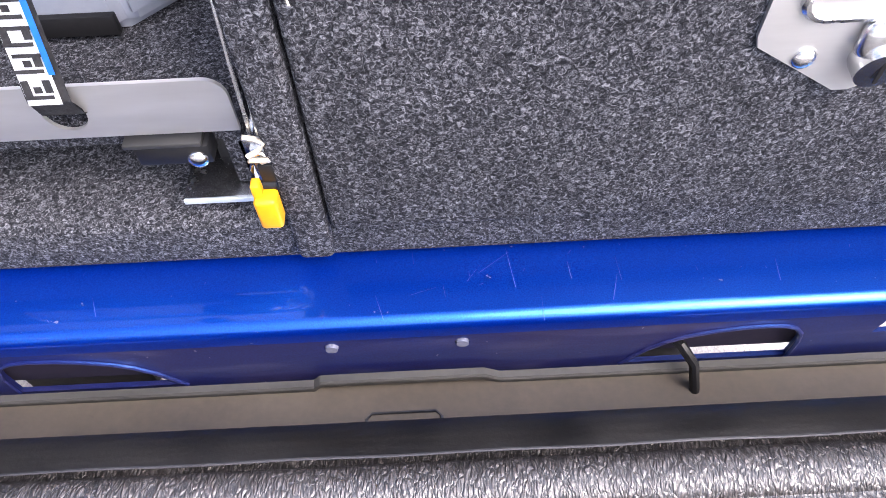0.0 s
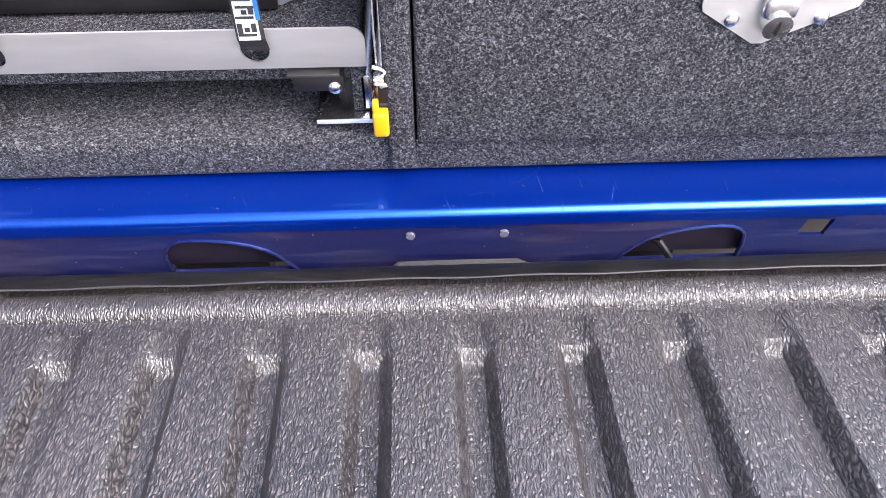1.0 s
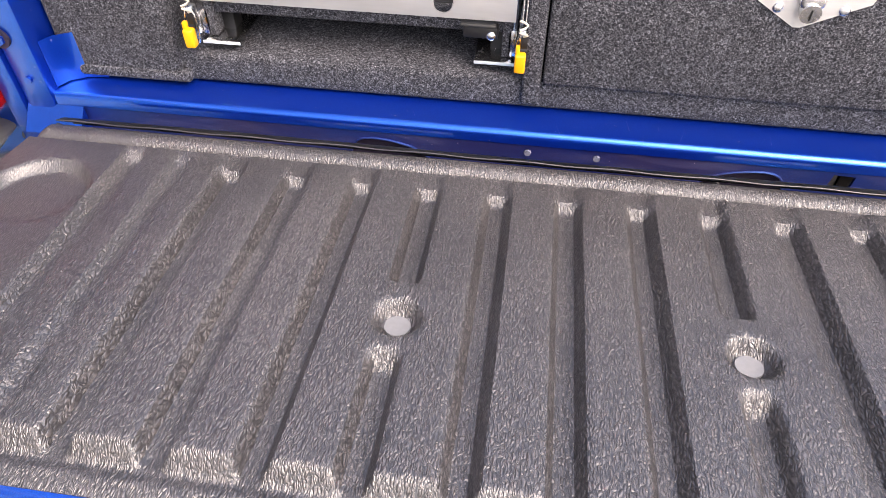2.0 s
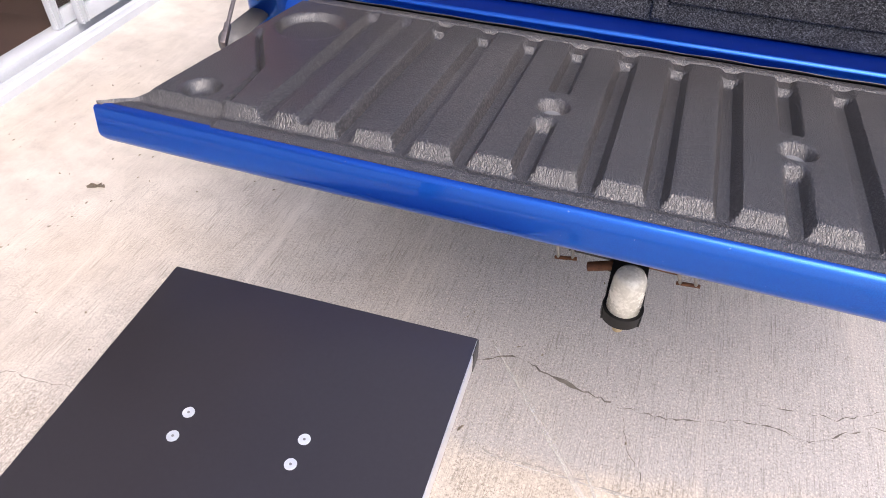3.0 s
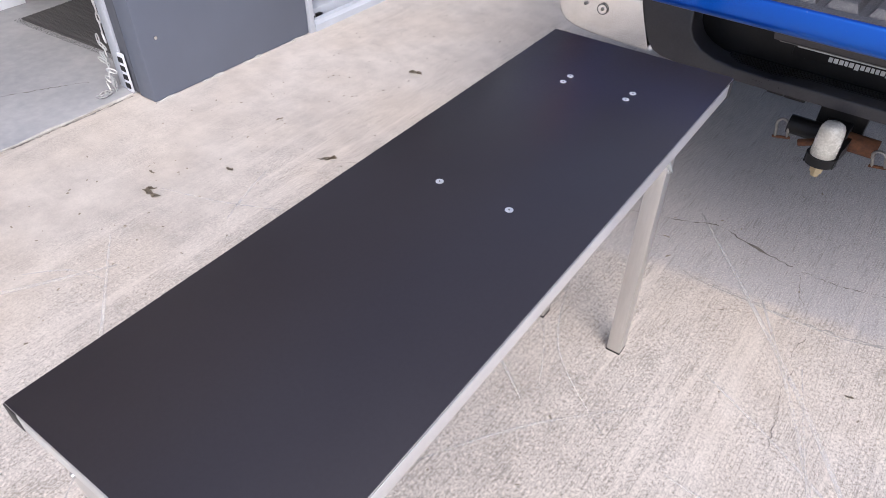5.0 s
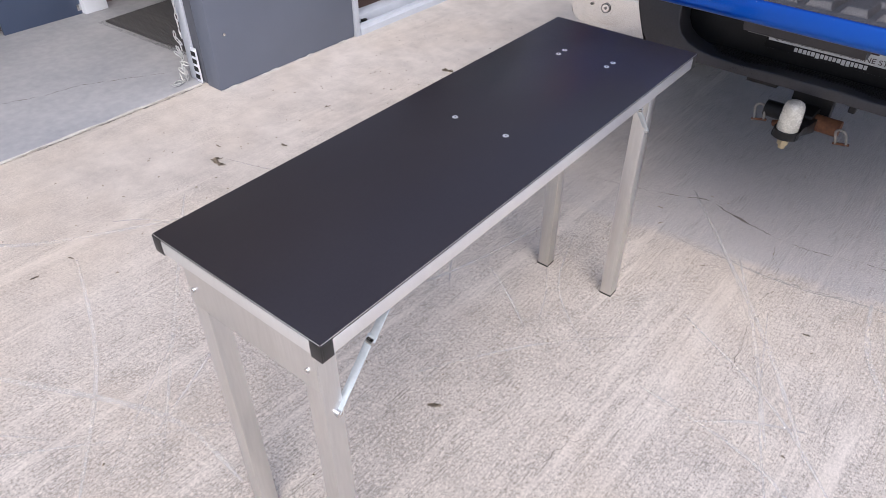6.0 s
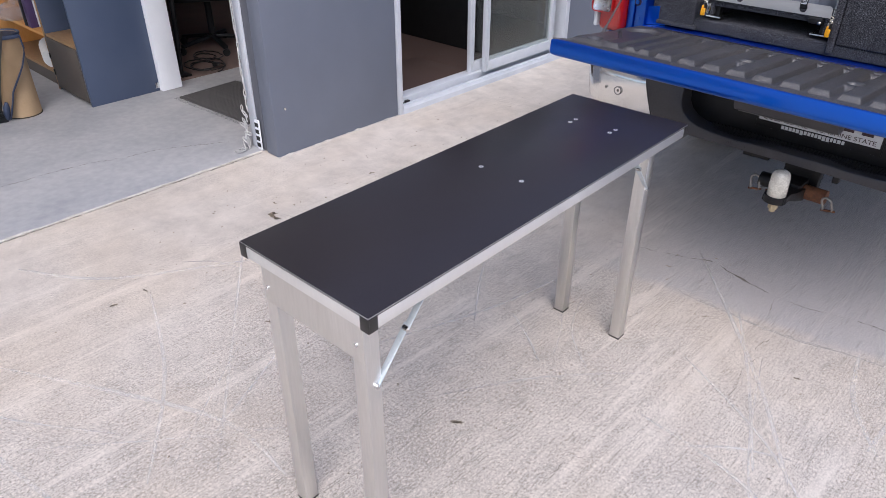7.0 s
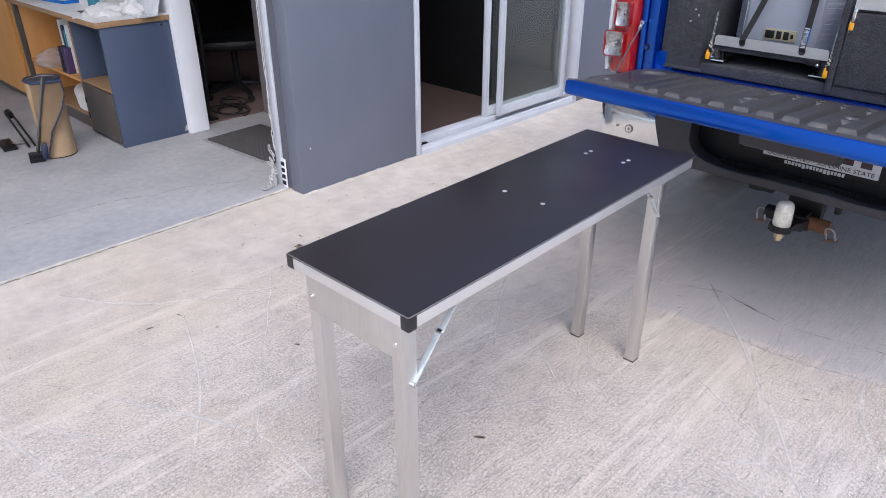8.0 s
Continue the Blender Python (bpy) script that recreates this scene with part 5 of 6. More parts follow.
sheet(flange_bm, flange_pts, 60, 19, 0.003)
part("liner_flange", flange_bm, FLANGE, tailgate, "scuffed smooth black flange of the liner")
rim_line = [tg(-0.63 + 1.26 * k / 80, 0.0278, 0.0088 + 0.0008 * math.sin(k * 0.9)) for k in range(81)]
part("liner_edge", tube(bmesh.new(), rim_line, 0.0009, 6), LIP, tailgate, "pale worn edge of the liner")
part("hinge_strip", boxed(-0.62, 0.62, 0.205, 0.286, 0.690, 0.7095, 0.004), DUST_PLASTIC, tailgate, "dusty tan plastic strip at the hinge")
strip_mark = tube(bmesh.new(), [(x, y, 0.7100) for x, y in [(-0.027, 0.226), (-0.027, 0.256), (-0.023, 0.260), (0.023, 0.260), (0.027, 0.256), (0.027, 0.226)]], 0.0012, 6)
part("hinge_mark", strip_mark, FLANGE, tailgate)

# sill of the tray with its cut-outs
ARCH = ((0.0, 0.0), (0.06, 0.24), (0.13, 0.46), (0.22, 0.66), (0.33, 0.81), (0.48, 0.92), (0.62, 0.98), (0.76, 1.0), (0.86, 0.97), (0.93, 0.88), (0.98, 0.72), (1.0, 0.48), (1.0, 0.0))


def oval(cx):
    """Outline of a cut-out, sloping towards the middle of the sill and steep outside."""
    sg = 1 if cx > 0 else -1
    pts = [(cx + sg * (0.124 * f - 0.062), 0.7125 + 0.0485 * z) for f, z in ARCH]
    return pts if sg > 0 else pts[::-1]


sill_face = plate([(-0.70, 0.708), (0.70, 0.708), (0.70, 0.774), (-0.70, 0.774)],
                  [oval(-0.222), oval(0.222), ring(-0.046, 0.759, 0.0052, n=14), ring(0.044, 0.759, 0.0052, n=14), [(0.334, 0.742), (0.362, 0.742), (0.365, 0.765), (0.338, 0.766)]],
                  0.004, pose(0, 0.2895, 0))
part("sill_face", sill_face, BLUE_DUSTY_SHADED, truck, "dusty blue rear face of the tray sill with cut-outs, shade put into its colour")
edge = [(0.2875, 0.772)] + [(0.2965 - 0.009 * math.cos(a), 0.7812 + 0.0088 * math.sin(a)) for a in [radians(k) for k in range(0, 91, 15)]]
part("bed_sill", extrude_x(bmesh.new(), edge + [(0.345, 0.7905), (0.62, 0.7905), (0.62, 0.770), (0.295, 0.770)], -0.70, 0.70), BLUE, truck, "glossy scratched blue sill of the tray")
for c in (-0.222, 0.222):
    g = 1 if c > 0 else -1
    lip = part("sill_lip", tube(bmesh.new(), [(x, 0.2886, z) for x, z in oval(c)], 0.0017, 8), BLUE_DUSTY_SHADED, truck, "raised pale-edged lip of the cut-out")
    # panel coloured near black in place of the shade behind the cut-out
    part("inner_panel", extrude_x(bmesh.new(), [(0.2965, 0.768), (0.2965, 0.718), (0.299, 0.7130), (0.306, 0.707), (0.309, 0.709), (0.3025, 0.7150), (0.300, 0.720), (0.300, 0.768)], c - 0.078, c + 0.078), INNER_SHADED, lip, "inner panel curving away behind, shade put into its colour")
    part("hinge_bracket", boxed(*((c - 0.066, c + 0.032) if g < 0 else (c - 0.075, c - 0.004)), 0.300, 0.335, 0.690, 0.7310, 0.004), BLACK, lip, "black bracket behind the cut-out")
for x in (-0.046, 0.044):
    part("sill_plug", rod(bmesh.new(), (x, 0.2875, 0.7585), (x, 0.296, 0.7585), 0.0042, 14, 0.0062), PLUG_GREY, truck, "blue-grey plug in the sill")


def seal_strip():
    """A thin rubber lip that steps up over the middle."""
    rings = []
    bm = bmesh.new()
    for x, dz in ((-0.69, 0), (-0.067, 0), (-0.0655, 0), (-0.0605, 0.0065), (-0.059, 0.007), (0.0, 0.0075), (0.058, 0.007), (0.060, 0.0065), (0.070, 0.0005), (0.072, 0), (0.69, 0)):
        rings.append([bm.verts.new((x, y, z + dz)) for y, z in ((0.2795, 0.7096), (0.2790, 0.7150), (0.2805, 0.7168), (0.2855, 0.7172), (0.2870, 0.7096))])
    for a, b in zip(rings, rings[1:]):
        for k in range(5):
            bm.faces.new((a[k], a[(k + 1) % 5], b[(k + 1) % 5], b[k]))
    bm.faces.new(rings[0][::-1])
    bm.faces.new(rings[-1])
    return bm


part("seal", seal_strip(), RUBBER, truck, "grey rubber seal strip")
part("cable", tube(bmesh.new(), [(0.180, 0.325, 0.722), (0.188, 0.302, 0.737), (0.199, 0.287, 0.741), (0.207, 0.276, 0.733), (0.211, 0.268, 0.712), (0.213, 0.258, 0.69)], lambda f: 0.0036 + 0.0005 * math.sin(f * 95), 8), BLACK, truck, "black corrugated wiring sleeve")

# scratches on the sill
rnd = random.Random(21)


def scratch(x, y, dx, dy, w):
    a, b = Vector((x, y, 0.7909)), Vector((x + dx, y + dy, 0.7909))
    s = Vector((-(b - a).y, (b - a).x, 0)).normalized() * w
    bm = bmesh.new()
    bm.faces.new([bm.verts.new(p) for p in (a - s * 0.3, b - s, b + s, a + s * 0.3)])
    return bm


SCR = worn("paint_scratch", (0.005, 0.05, 0.36), (0.06, 0.14, 0.52), 60, 0.5, 0.08)
MARKS = [(0.077, 0.343, 0.004, -0.032), (0.079, 0.340, -0.022, -0.016), (0.058, 0.330, -0.009, -0.012), (0.03, 0.315, -0.02, -0.006), (0.012, 0.346, 0.001, -0.012), (0.118, 0.330, 0.001, -0.014)]
for k in range(36):
    long = rnd.random() < 0.25
    r, a = (rnd.uniform(0.008, 0.022) if long else rnd.uniform(0.0015, 0.005)), rnd.choice((rnd.uniform(0, 6.28), -1.5 + rnd.gauss(0, 0.25)))
    MARKS.append((rnd.uniform(-0.42, 0.42), rnd.uniform(0.302, 0.345), r * math.cos(a), max(-0.02, min(0.008, r * math.sin(a)))))
for x, y, dx, dy in MARKS:
    part("scratch", scratch(x, y, dx, dy, rnd.uniform(0.00014, 0.00034)), SCR, truck)

# tray body, sides, lamp, bumper


def lens_facets(x0, x1, z0, z1):
    """A bowl of small mirror facets under the clear cover of a lamp."""
    def f(u, v):
        a, b = u * 2 - 1, v * 2 - 1
        bowl = 0.018 * (1 - 0.5 * (a * a + b * b))
        dent = 0.0022 if (round(u * 14) + round(v * 16)) % 2 else 0.0
        return (x0 + (x1 - x0) * u, 0.224 + max(0.0, bowl) + dent, z0 + (z1 - z0) * v)
    return sheet(bmesh.new(), f, 15, 17, 0.002)


part("tray_floor", boxed(-0.70, 0.70, 0.62, 2.2, 0.765, 0.785, 0.002), BLUE, truck)
for s in (-1, 1):
    a, b = sorted((s * 0.70, s * 0.745))
    part("jamb", boxed(a, b, 0.283, 0.40, 0.716, 1.30, 0.008), BLUE, truck, "blue tray jamb beside the tail lamp")
    a, b = sorted((s * 0.746, s * 0.775))
    part("jamb_flange", boxed(a, b, 0.2795, 0.34, 0.730, 1.30, 0.006), BLUE, truck)
    a, b = sorted((s * 0.73, s * 0.90))
    part("bed_side", boxed(a, b, 0.345, 2.3, 0.62, 1.30, 0.03, seg=3), BLUE, truck, "blue outer tray side")
    # a dark disc paints the shade of the hole round the bolt
    part("jamb_bolt", rod(bmesh.new(), (s * 0.735, 0.2828, 0.872), (s * 0.735, 0.2790, 0.872), 0.0135, 20), INNER_SHADED, truck, "ringed bolt hole in the jamb, its shade a dark disc")
    part("jamb_bolt", rod(bmesh.new(), (s * 0.735, 0.2790, 0.872), (s * 0.735, 0.2755, 0.872), 0.0085, 6), BLUE, truck)
    part("jamb_bolt", rod(bmesh.new(), (s * 0.722, 0.2828, 0.812), (s * 0.722, 0.2790, 0.812), 0.0050, 10), BLUE, truck)
    part("gusset", extrude_path(bmesh.new(), [(0.0, 0.792), (0.003, 0.792), (0.003, 0.80), (0.0, 0.86)], [(s * 0.699, 0.300), (s * 0.690, 0.318), (s * 0.668, 0.331), (s * 0.640, 0.333)][::s]), BLUE, truck, "blue corner gusset between jamb and sill")
    lip_end = extrude_x(bmesh.new(), [(0.2868, 0.7165), (0.262, 0.728), (0.258, 0.742), (0.2868, 0.772)], *sorted((s * 0.662, s * 0.744)))
    part("sill_end", lip_end, BLUE, truck, "blue folded corner where the sill meets the jamb")
    lamp = part("tail_lamp", boxed(*sorted((s * 0.778, s * 0.884)), 0.245, 0.345, 0.752, 1.22, 0.026, seg=4), LAMP_RED, truck, "red tail lamp with two clear lenses")
    for x0, x1, z0, z1, what in ((0.815, 0.897, 0.829, 0.925, "faceted clear reversing lens"), (0.799, 0.859, 0.949, 1.041, "faceted clear indicator lens")):
        part("clear_lens", lens_facets(*sorted((s * x0, s * x1)), z0, z1), LAMP_CLEAR, lamp, what)
        part("bulb", rod(bmesh.new(), (s * (x0 + x1) / 2, 0.232, (z0 + z1) / 2), (s * (x0 + x1) / 2, 0.221, (z0 + z1) / 2), 0.013, 16, 0.009), CHROME, lamp, "bright bulb shield")
    for z0, z1, x0, x1 in ((0.8245, 0.9295, 0.8105, 0.9015), (0.9445, 1.0455, 0.7945, 0.8635)):
        lo, hi = sorted((s * x0, s * x1))
        part("lens_surround", plate(rounded(lo, hi, z0, z1, 0.016), [rounded(lo + 0.0040, hi - 0.0040, z0 + 0.0040, z1 - 0.0040, 0.013)], 0.02, pose(0, 0.2245, 0)), LAMP_RED, lamp)
    part("side_lens", boxed(*sorted((s * 0.886, s * 0.905)), 0.25, 0.345, 0.762, 1.2, 0.008), CLEAR_PLASTIC, lamp, "pale outer edge of the lamp")
part("front_board", boxed(-0.73, 0.73, 2.26, 2.30, 0.79, 1.30, 0.004), BLUE, truck)
for s in (-1, 1):
    wheel = part("wheel", rod(bmesh.new(), (s * 0.62, 1.46, 0.37), (s * 0.87, 1.46, 0.37), 0.36, 40), TYRE, truck, "black tyre on the rear axle")
    for k in range(36):
        q = pose(s * 0.745, 1.46, 0.37, 360 * k / 36)
        part("tread_block", boxed(-0.115, 0.115, -0.020, 0.020, 0.355, 0.370, 0.003), TYRE, wheel, at=q)
    part("rim", rod(bmesh.new(), (s * 0.86, 1.46, 0.37), (s * 0.88, 1.46, 0.37), 0.22, 32), STEEL, wheel)
part("inner_bracket", boxed(0.476, 0.57, 0.407, 0.412, 0.55, 0.70, 0.002), BLACK, truck)
part("inner_bracket", boxed(0.405, 0.52, 0.400, 0.406, 0.606, 0.70, 0.002), BLACK, truck, "dark bracket behind the sill")
part("inner_bracket", boxed(0.28, 0.402, 0.400, 0.406, 0.573, 0.70, 0.002), BLACK, truck)
# unseen box, added to keep light out of the cavity behind the sill
part("light_blocker", boxed(-0.66, 0.66, 0.425, 0.455, 0.50, 0.74, 0.006), BLACK, truck, "black box added under the tray to block light")
part("axle", rod(bmesh.new(), (-0.62, 1.46, 0.37), (0.62, 1.46, 0.37), 0.05, 14), BLACK, truck)
for s in (-1, 1):
    part("chassis_rail", boxed(*sorted((s * 0.40, s * 0.47)), 0.58, 2.3, 0.52, 0.64, 0.006), BLACK, truck)
part("spare_pan", boxed(-0.39, 0.39, 0.45, 1.1, 0.56, 0.62, 0.02), BLACK, truck)

stay = part("tailgate_stay", tube(bmesh.new(), [(-0.688, -0.006, 0.832), (-0.720, 0.12, 0.893), (-0.757, 0.262, 0.962)], 0.0034, 8), STAY_STEEL, truck, "steel cable stay of the tailgate")
part("end_fitting", bar(bmesh.new(), (-0.6805, -0.032, 0.819), (-0.690, 0.004, 0.837), 0.009, 0.012, 0.002), STAY_STEEL, stay)
part("end_fitting", bar(bmesh.new(), (-0.750, 0.236, 0.949), (-0.760, 0.272, 0.967), 0.014, 0.014, 0.003), STEEL, stay, "bright eye of the stay")
part("stay_bolt", rod(bmesh.new(), (-0.758, 0.282, 0.966), (-0.758, 0.262, 0.966), 0.010, 12), STEEL, stay)
part("tailgate_stay", tube(bmesh.new(), [(0.688, -0.006, 0.832), (0.720, 0.12, 0.893), (0.757, 0.262, 0.962)], 0.0045, 8), DULL_STEEL, truck, "steel cable stay of the tailgate")

bumper = part("bumper", boxed(-0.45, 0.45, 0.155, 0.28, 0.516, 0.70, 0.006), BLACK, truck, "black step bumper with chrome ends")


def scoop(deep):
    """The bumper's lower lip and cheeks round the recess that holds the step and the plate."""
    half = [(0.30, 0.509), (0.36, 0.508), (0.42, 0.509), (0.462, 0.513), (0.488, 0.523), (0.504, 0.540), (0.517, 0.564), (0.530, 0.605), (0.541, 0.642), (0.552, 0.676)]
    outer = [(-x, z) for x, z in reversed(half)] + [(-0.1, 0.512), (0.1, 0.512)] + half
    inn = [(0.404, 0.690), (0.402, 0.640), (0.397, 0.608), (0.383, 0.583), (0.358, 0.563), (0.320, 0.549), (0.265, 0.542), (0.185, 0.540), (0.09, 0.544)]
    outer += inn + [(-x, z) for x, z in reversed(inn)]
    bm = plate(outer, [], deep)
    for v in bm.verts:
        v.co.y += 0.20 * max(0.0, v.co.z - 0.60) * (abs(v.co.x) < 0.47) - 0.010 * (1 - (v.co.x / 0.55) ** 2)
    sharp = [e for e in bm.edges if len(e.link_faces) == 2 and e.calc_face_angle(0) > 0.9 and max(v.co.y for v in e.verts) < deep * 0.6]
    bmesh.ops.bevel(bm, geom=sharp, offset=0.006, segments=3, profile=0.5, affect="EDGES")
    bm.transform(Matrix.Translation((0, 0.080, 0)))
    return bm


part("bumper_lip", scoop(0.072), LIP, bumper, "dusty dark grey plastic lip round the step recess")
part("step_pad", extrude_x(bmesh.new(), [(0.096, 0.516), (0.096, 0.536), (0.154, 0.548), (0.154, 0.516)], -0.38, 0.38), BLACK, bumper, "black ribbed tread of the step")
for k in range(7):
    part("step_rib", boxed(-0.30, 0.30, 0.102 + 0.0068 * k, 0.105 + 0.0068 * k, 0.536 + 0.0014 * k, 0.5415 + 0.0014 * k), BLACK, bumper)
for s in (-1, 1):
    plan = [(0.522, 0.083), (0.58, 0.081), (0.64, 0.084), (0.70, 0.092), (0.745, 0.104), (0.785, 0.125), (0.820, 0.158), (0.850, 0.205), (0.870, 0.27), (0.882, 0.36), (0.886, 0.50)]
    prof = [(-0.045, 0.516), (-0.014, 0.512), (-0.004, 0.516), (0.003, 0.528), (0.008, 0.560), (0.012, 0.60), (0.013, 0.640), (0.009, 0.664), (-0.004, 0.678), (-0.045, 0.684)]
    bm = extrude_path(bmesh.new(), [(o if s > 0 else -o, z) for o, z in prof], [(s * x, y) for x, y in plan])
    for v in bm.verts:
        if abs(v.co.x) < 0.53:
            v.co.x = s * (0.512 + 0.30 * (v.co.z - 0.556))
    corner = part("bumper_end", bm, CHROME, bumper, "curved chrome bumper end")
    part("sensor", rod(bmesh.new(), (s * 0.648, 0.070, 0.600), (s * 0.648, 0.088, 0.600), 0.011, 18), CHROME, corner, "round parking sensor")
    ringbm = tube(bmesh.new(), [(s * 0.648 + 0.0145 * math.cos(2 * math.pi * k / 20), 0.0685, 0.600 + 0.0145 * math.sin(2 * math.pi * k / 20)) for k in range(20)], 0.0016, 6, True)
    part("sensor_ring", ringbm, DULL_STEEL, corner)
    part("sensor_face", rod(bmesh.new(), (s * 0.648, 0.0685, 0.600), (s * 0.648, 0.071, 0.600), 0.005, 14), DULL_STEEL, corner)
    part("rivet", rod(bmesh.new(), (s * 0.705, 0.0765, 0.600), (s * 0.705, 0.085, 0.600), 0.005, 10), DULL_STEEL, corner)
    part("end_cap", boxed(*sorted((s * 0.834, s * 0.896)), 0.215, 0.42, 0.636, 0.694, 0.026, seg=4), CAP_GREY, bumper, "dark grey plastic cap on the bumper end")

# number plate
npl = part("number_plate", boxed(-0.150, 0.222, 0.147, 0.150, 0.604, 0.735, 0.001), PLATE_WHITE, truck, "white number plate with a maroon slogan and hidden digits")
part("plate_frame", boxed(-0.158, 0.230, 0.1485, 0.1545, 0.580, 0.742, 0.002), BLACK, npl, "black dealer frame")
FACE = lambda x, z, y=0.1464: pose(x, y, z, 90, 0, 0)
lettering("slogan", "QUEENSLAND - SUNSHINE STATE", 0.020, PLATE_INK, npl, FACE(0.036, 0.6165), 0.345)
for k in range(6):
    x = -0.118 + k * 0.056
    part("plate_character", boxed(x, x + 0.034, 0.1458, 0.1469, 0.634, 0.710), PLATE_INK, npl)
rnd = random.Random(5)
x = -0.073
while x < 0.120:
    w = rnd.uniform(0.0075, 0.0105)
    part("frame_mark", boxed(x, x + w, 0.1476, 0.1484, 0.5880 - (0.003 if rnd.random() < 0.15 else 0), 0.6000, 0.0003), PLATE_WHITE, npl)
    x += w + 0.0026

# the handle housing on the tailgate's outer skin hangs below it when lowered
housing = bmesh.new()
extrude_x(housing, [(0.050, 0.790), (0.052, 0.693), (0.044, 0.678), (0.026, 0.670), (0.004, 0.668), (-0.012, 0.672), (-0.024, 0.688), (-0.040, 0.776)], -0.178, 0.135)
sharp = [e for e in housing.edges if len(e.link_faces) == 2 and e.calc_face_angle(0) > 1.2]
bmesh.ops.bevel(housing, geom=sharp, offset=0.008, segments=3, profile=0.5, affect="EDGES")
handle_box = part("handle_housing", housing, LIP, tailgate, "dark plastic handle housing under the tailgate")
part("trim_strip", boxed(-0.165, 0.12, -0.0145, -0.0125, 0.6710, 0.6725, 0.0004), DULL_STEEL, handle_box, "thin bright trim strip")

# tow bar
tow = part("tow_bar", boxed(-0.032, 0.032, 0.17, 0.42, 0.345, 0.405, 0.005), BLACK, truck, "black receiver with rusty cross tube and shackles")
tongue = bmesh.new()
extrude_x(tongue, [(0.20, 0.345), (0.20, 0.390), (0.10, 0.408), (0.05, 0.424), (-0.010, 0.424), (-0.012, 0.404), (0.04, 0.402), (0.10, 0.380)], -0.024, 0.044)
part("tongue", tongue, BLACK, tow, "black forged tongue")
part("collar", rod(bmesh.new(), (0.010, 0.008, 0.404), (0.010, 0.008, 0.426), 0.0365, 24), BLACK, tow)
cap = bmesh.new()
prof = [(0.0285, 0.424), (0.0302, 0.427), (0.0296, 0.470), (0.0288, 0.488), (0.0268, 0.499), (0.0225, 0.5065), (0.014, 0.5110), (0.0005, 0.5125)]
n = 28
rings = [[cap.verts.new((0.010 + r * math.cos(2 * math.pi * k / n), 0.008 + r * math.sin(2 * math.pi * k / n), z)) for k in range(n)] for r, z in prof]
for a, b in zip(rings, rings[1:]):
    for k in range(n):
        cap.faces.new((a[k], a[(k + 1) % n], b[(k + 1) % n], b[k]))
cap.faces.new(rings[0][::-1])
cap.faces.new(rings[-1])
part("ball_cap", cap, BALL_CAP, tow, "scuffed ivory plastic tow ball cap")
part("ball_nut", rod(bmesh.new(), (0.010, 0.008, 0.378), (0.010, 0.008, 0.404), 0.016, 6), DULL_BRASS, tow, "tan hex nut")
part("ball_stud", rod(bmesh.new(), (0.010, 0.008, 0.366), (0.010, 0.008, 0.378), 0.010, 10), DULL_BRASS, tow)
part("cross_tube", rod(bmesh.new(), (-0.115, 0.215, 0.372), (-0.03, 0.215, 0.372), 0.026, 16), BLACK, tow, "black painted cross tube")
part("cross_tube", rod(bmesh.new(), (0.03, 0.215, 0.372), (0.108, 0.215, 0.372), 0.025, 16), RUST, tow, "rusty cross tube")
part("hitch_pin", rod(bmesh.new(), (-0.07, 0.165, 0.352), (-0.02, 0.165, 0.372), 0.010, 10), RUST, tow, "rusty hitch pin")
for x, tilt in ((-0.122, 10), (0.124, -14)):
    pts = arc(12, lambda f: (0, 0.024 * math.cos(math.pi * f), 0.030 + 0.026 * math.sin(math.pi * f)))
    pts = [(0, 0.024, -0.022)] + pts + [(0, -0.024, -0.022)]
    q = pose(x, 0.192, 0.352, -14, tilt, 84) @ Matrix.Scale(0.64, 4)
    sh = part("shackle", tube(bmesh.new(), pts, 0.0062, 8), DULL_STEEL, tow, "dull steel shackle", at=q)
    part("shackle_pin", rod(bmesh.new(), (0, 0.036, -0.022), (0, -0.036, -0.022), 0.0065, 8), RUST, sh)
for x0, x1, y, z in ((-0.20, -0.155, 0.22, 0.455), (-0.145, -0.09, 0.16, 0.482), (0.11, 0.13, 0.2, 0.455)):
    part("tow_bracket", boxed(x0, x1, y, y + 0.03, z - 0.02, z + 0.01, 0.003), BLACK, tow)
part("tow_plate", boxed(-0.06, 0.06, 0.25, 0.29, 0.35, 0.52, 0.004), BLACK, tow)

# ---------------------------------------------------------------- drawer unit, slide, fridge
unit = thing("drawer_unit", pose(0, 0, 0), "charcoal carpet-covered drawer unit filling the tray", "drawer unit")
part("base_board", boxed(-0.698, 0.698, 0.342, 1.9, 0.7925, 0.836, 0.007, seg=3), CARPET, unit, "speckled charcoal carpet base")
part("side_block", boxed(-0.698, -0.528, 0.331, 1.9, 0.797, 1.30, 0.007, seg=3), CARPET, unit, "carpeted side compartment")
part("side_ledge", boxed(-0.70, -0.515, 0.327, 0.36, 0.797, 0.812, 0.004), CARPET, unit)
part("partition", boxed(-0.063, -0.0385, 0.3335, 1.9, 0.802, 1.16, 0.005, seg=3), CARPET, unit, "carpeted partition edge")
drawer = part("drawer", boxed(-0.0365, 0.672, 0.333, 0.352, 0.834, 1.078, 0.005, seg=3), CARPET, unit, "carpeted drawer front with a steel latch")
part("drawer_box", boxed(-0.03, 0.66, 0.353, 1.8, 0.838, 1.07), CARPET, unit)
part("top_shelf", boxed(-0.038, 0.698, 0.338, 1.9, 1.081, 1.10, 0.004), CARPET, unit)
part("side_panel", boxed(0.674, 0.698, 0.336, 1.9, 0.837, 1.079, 0.004), CARPET, unit)
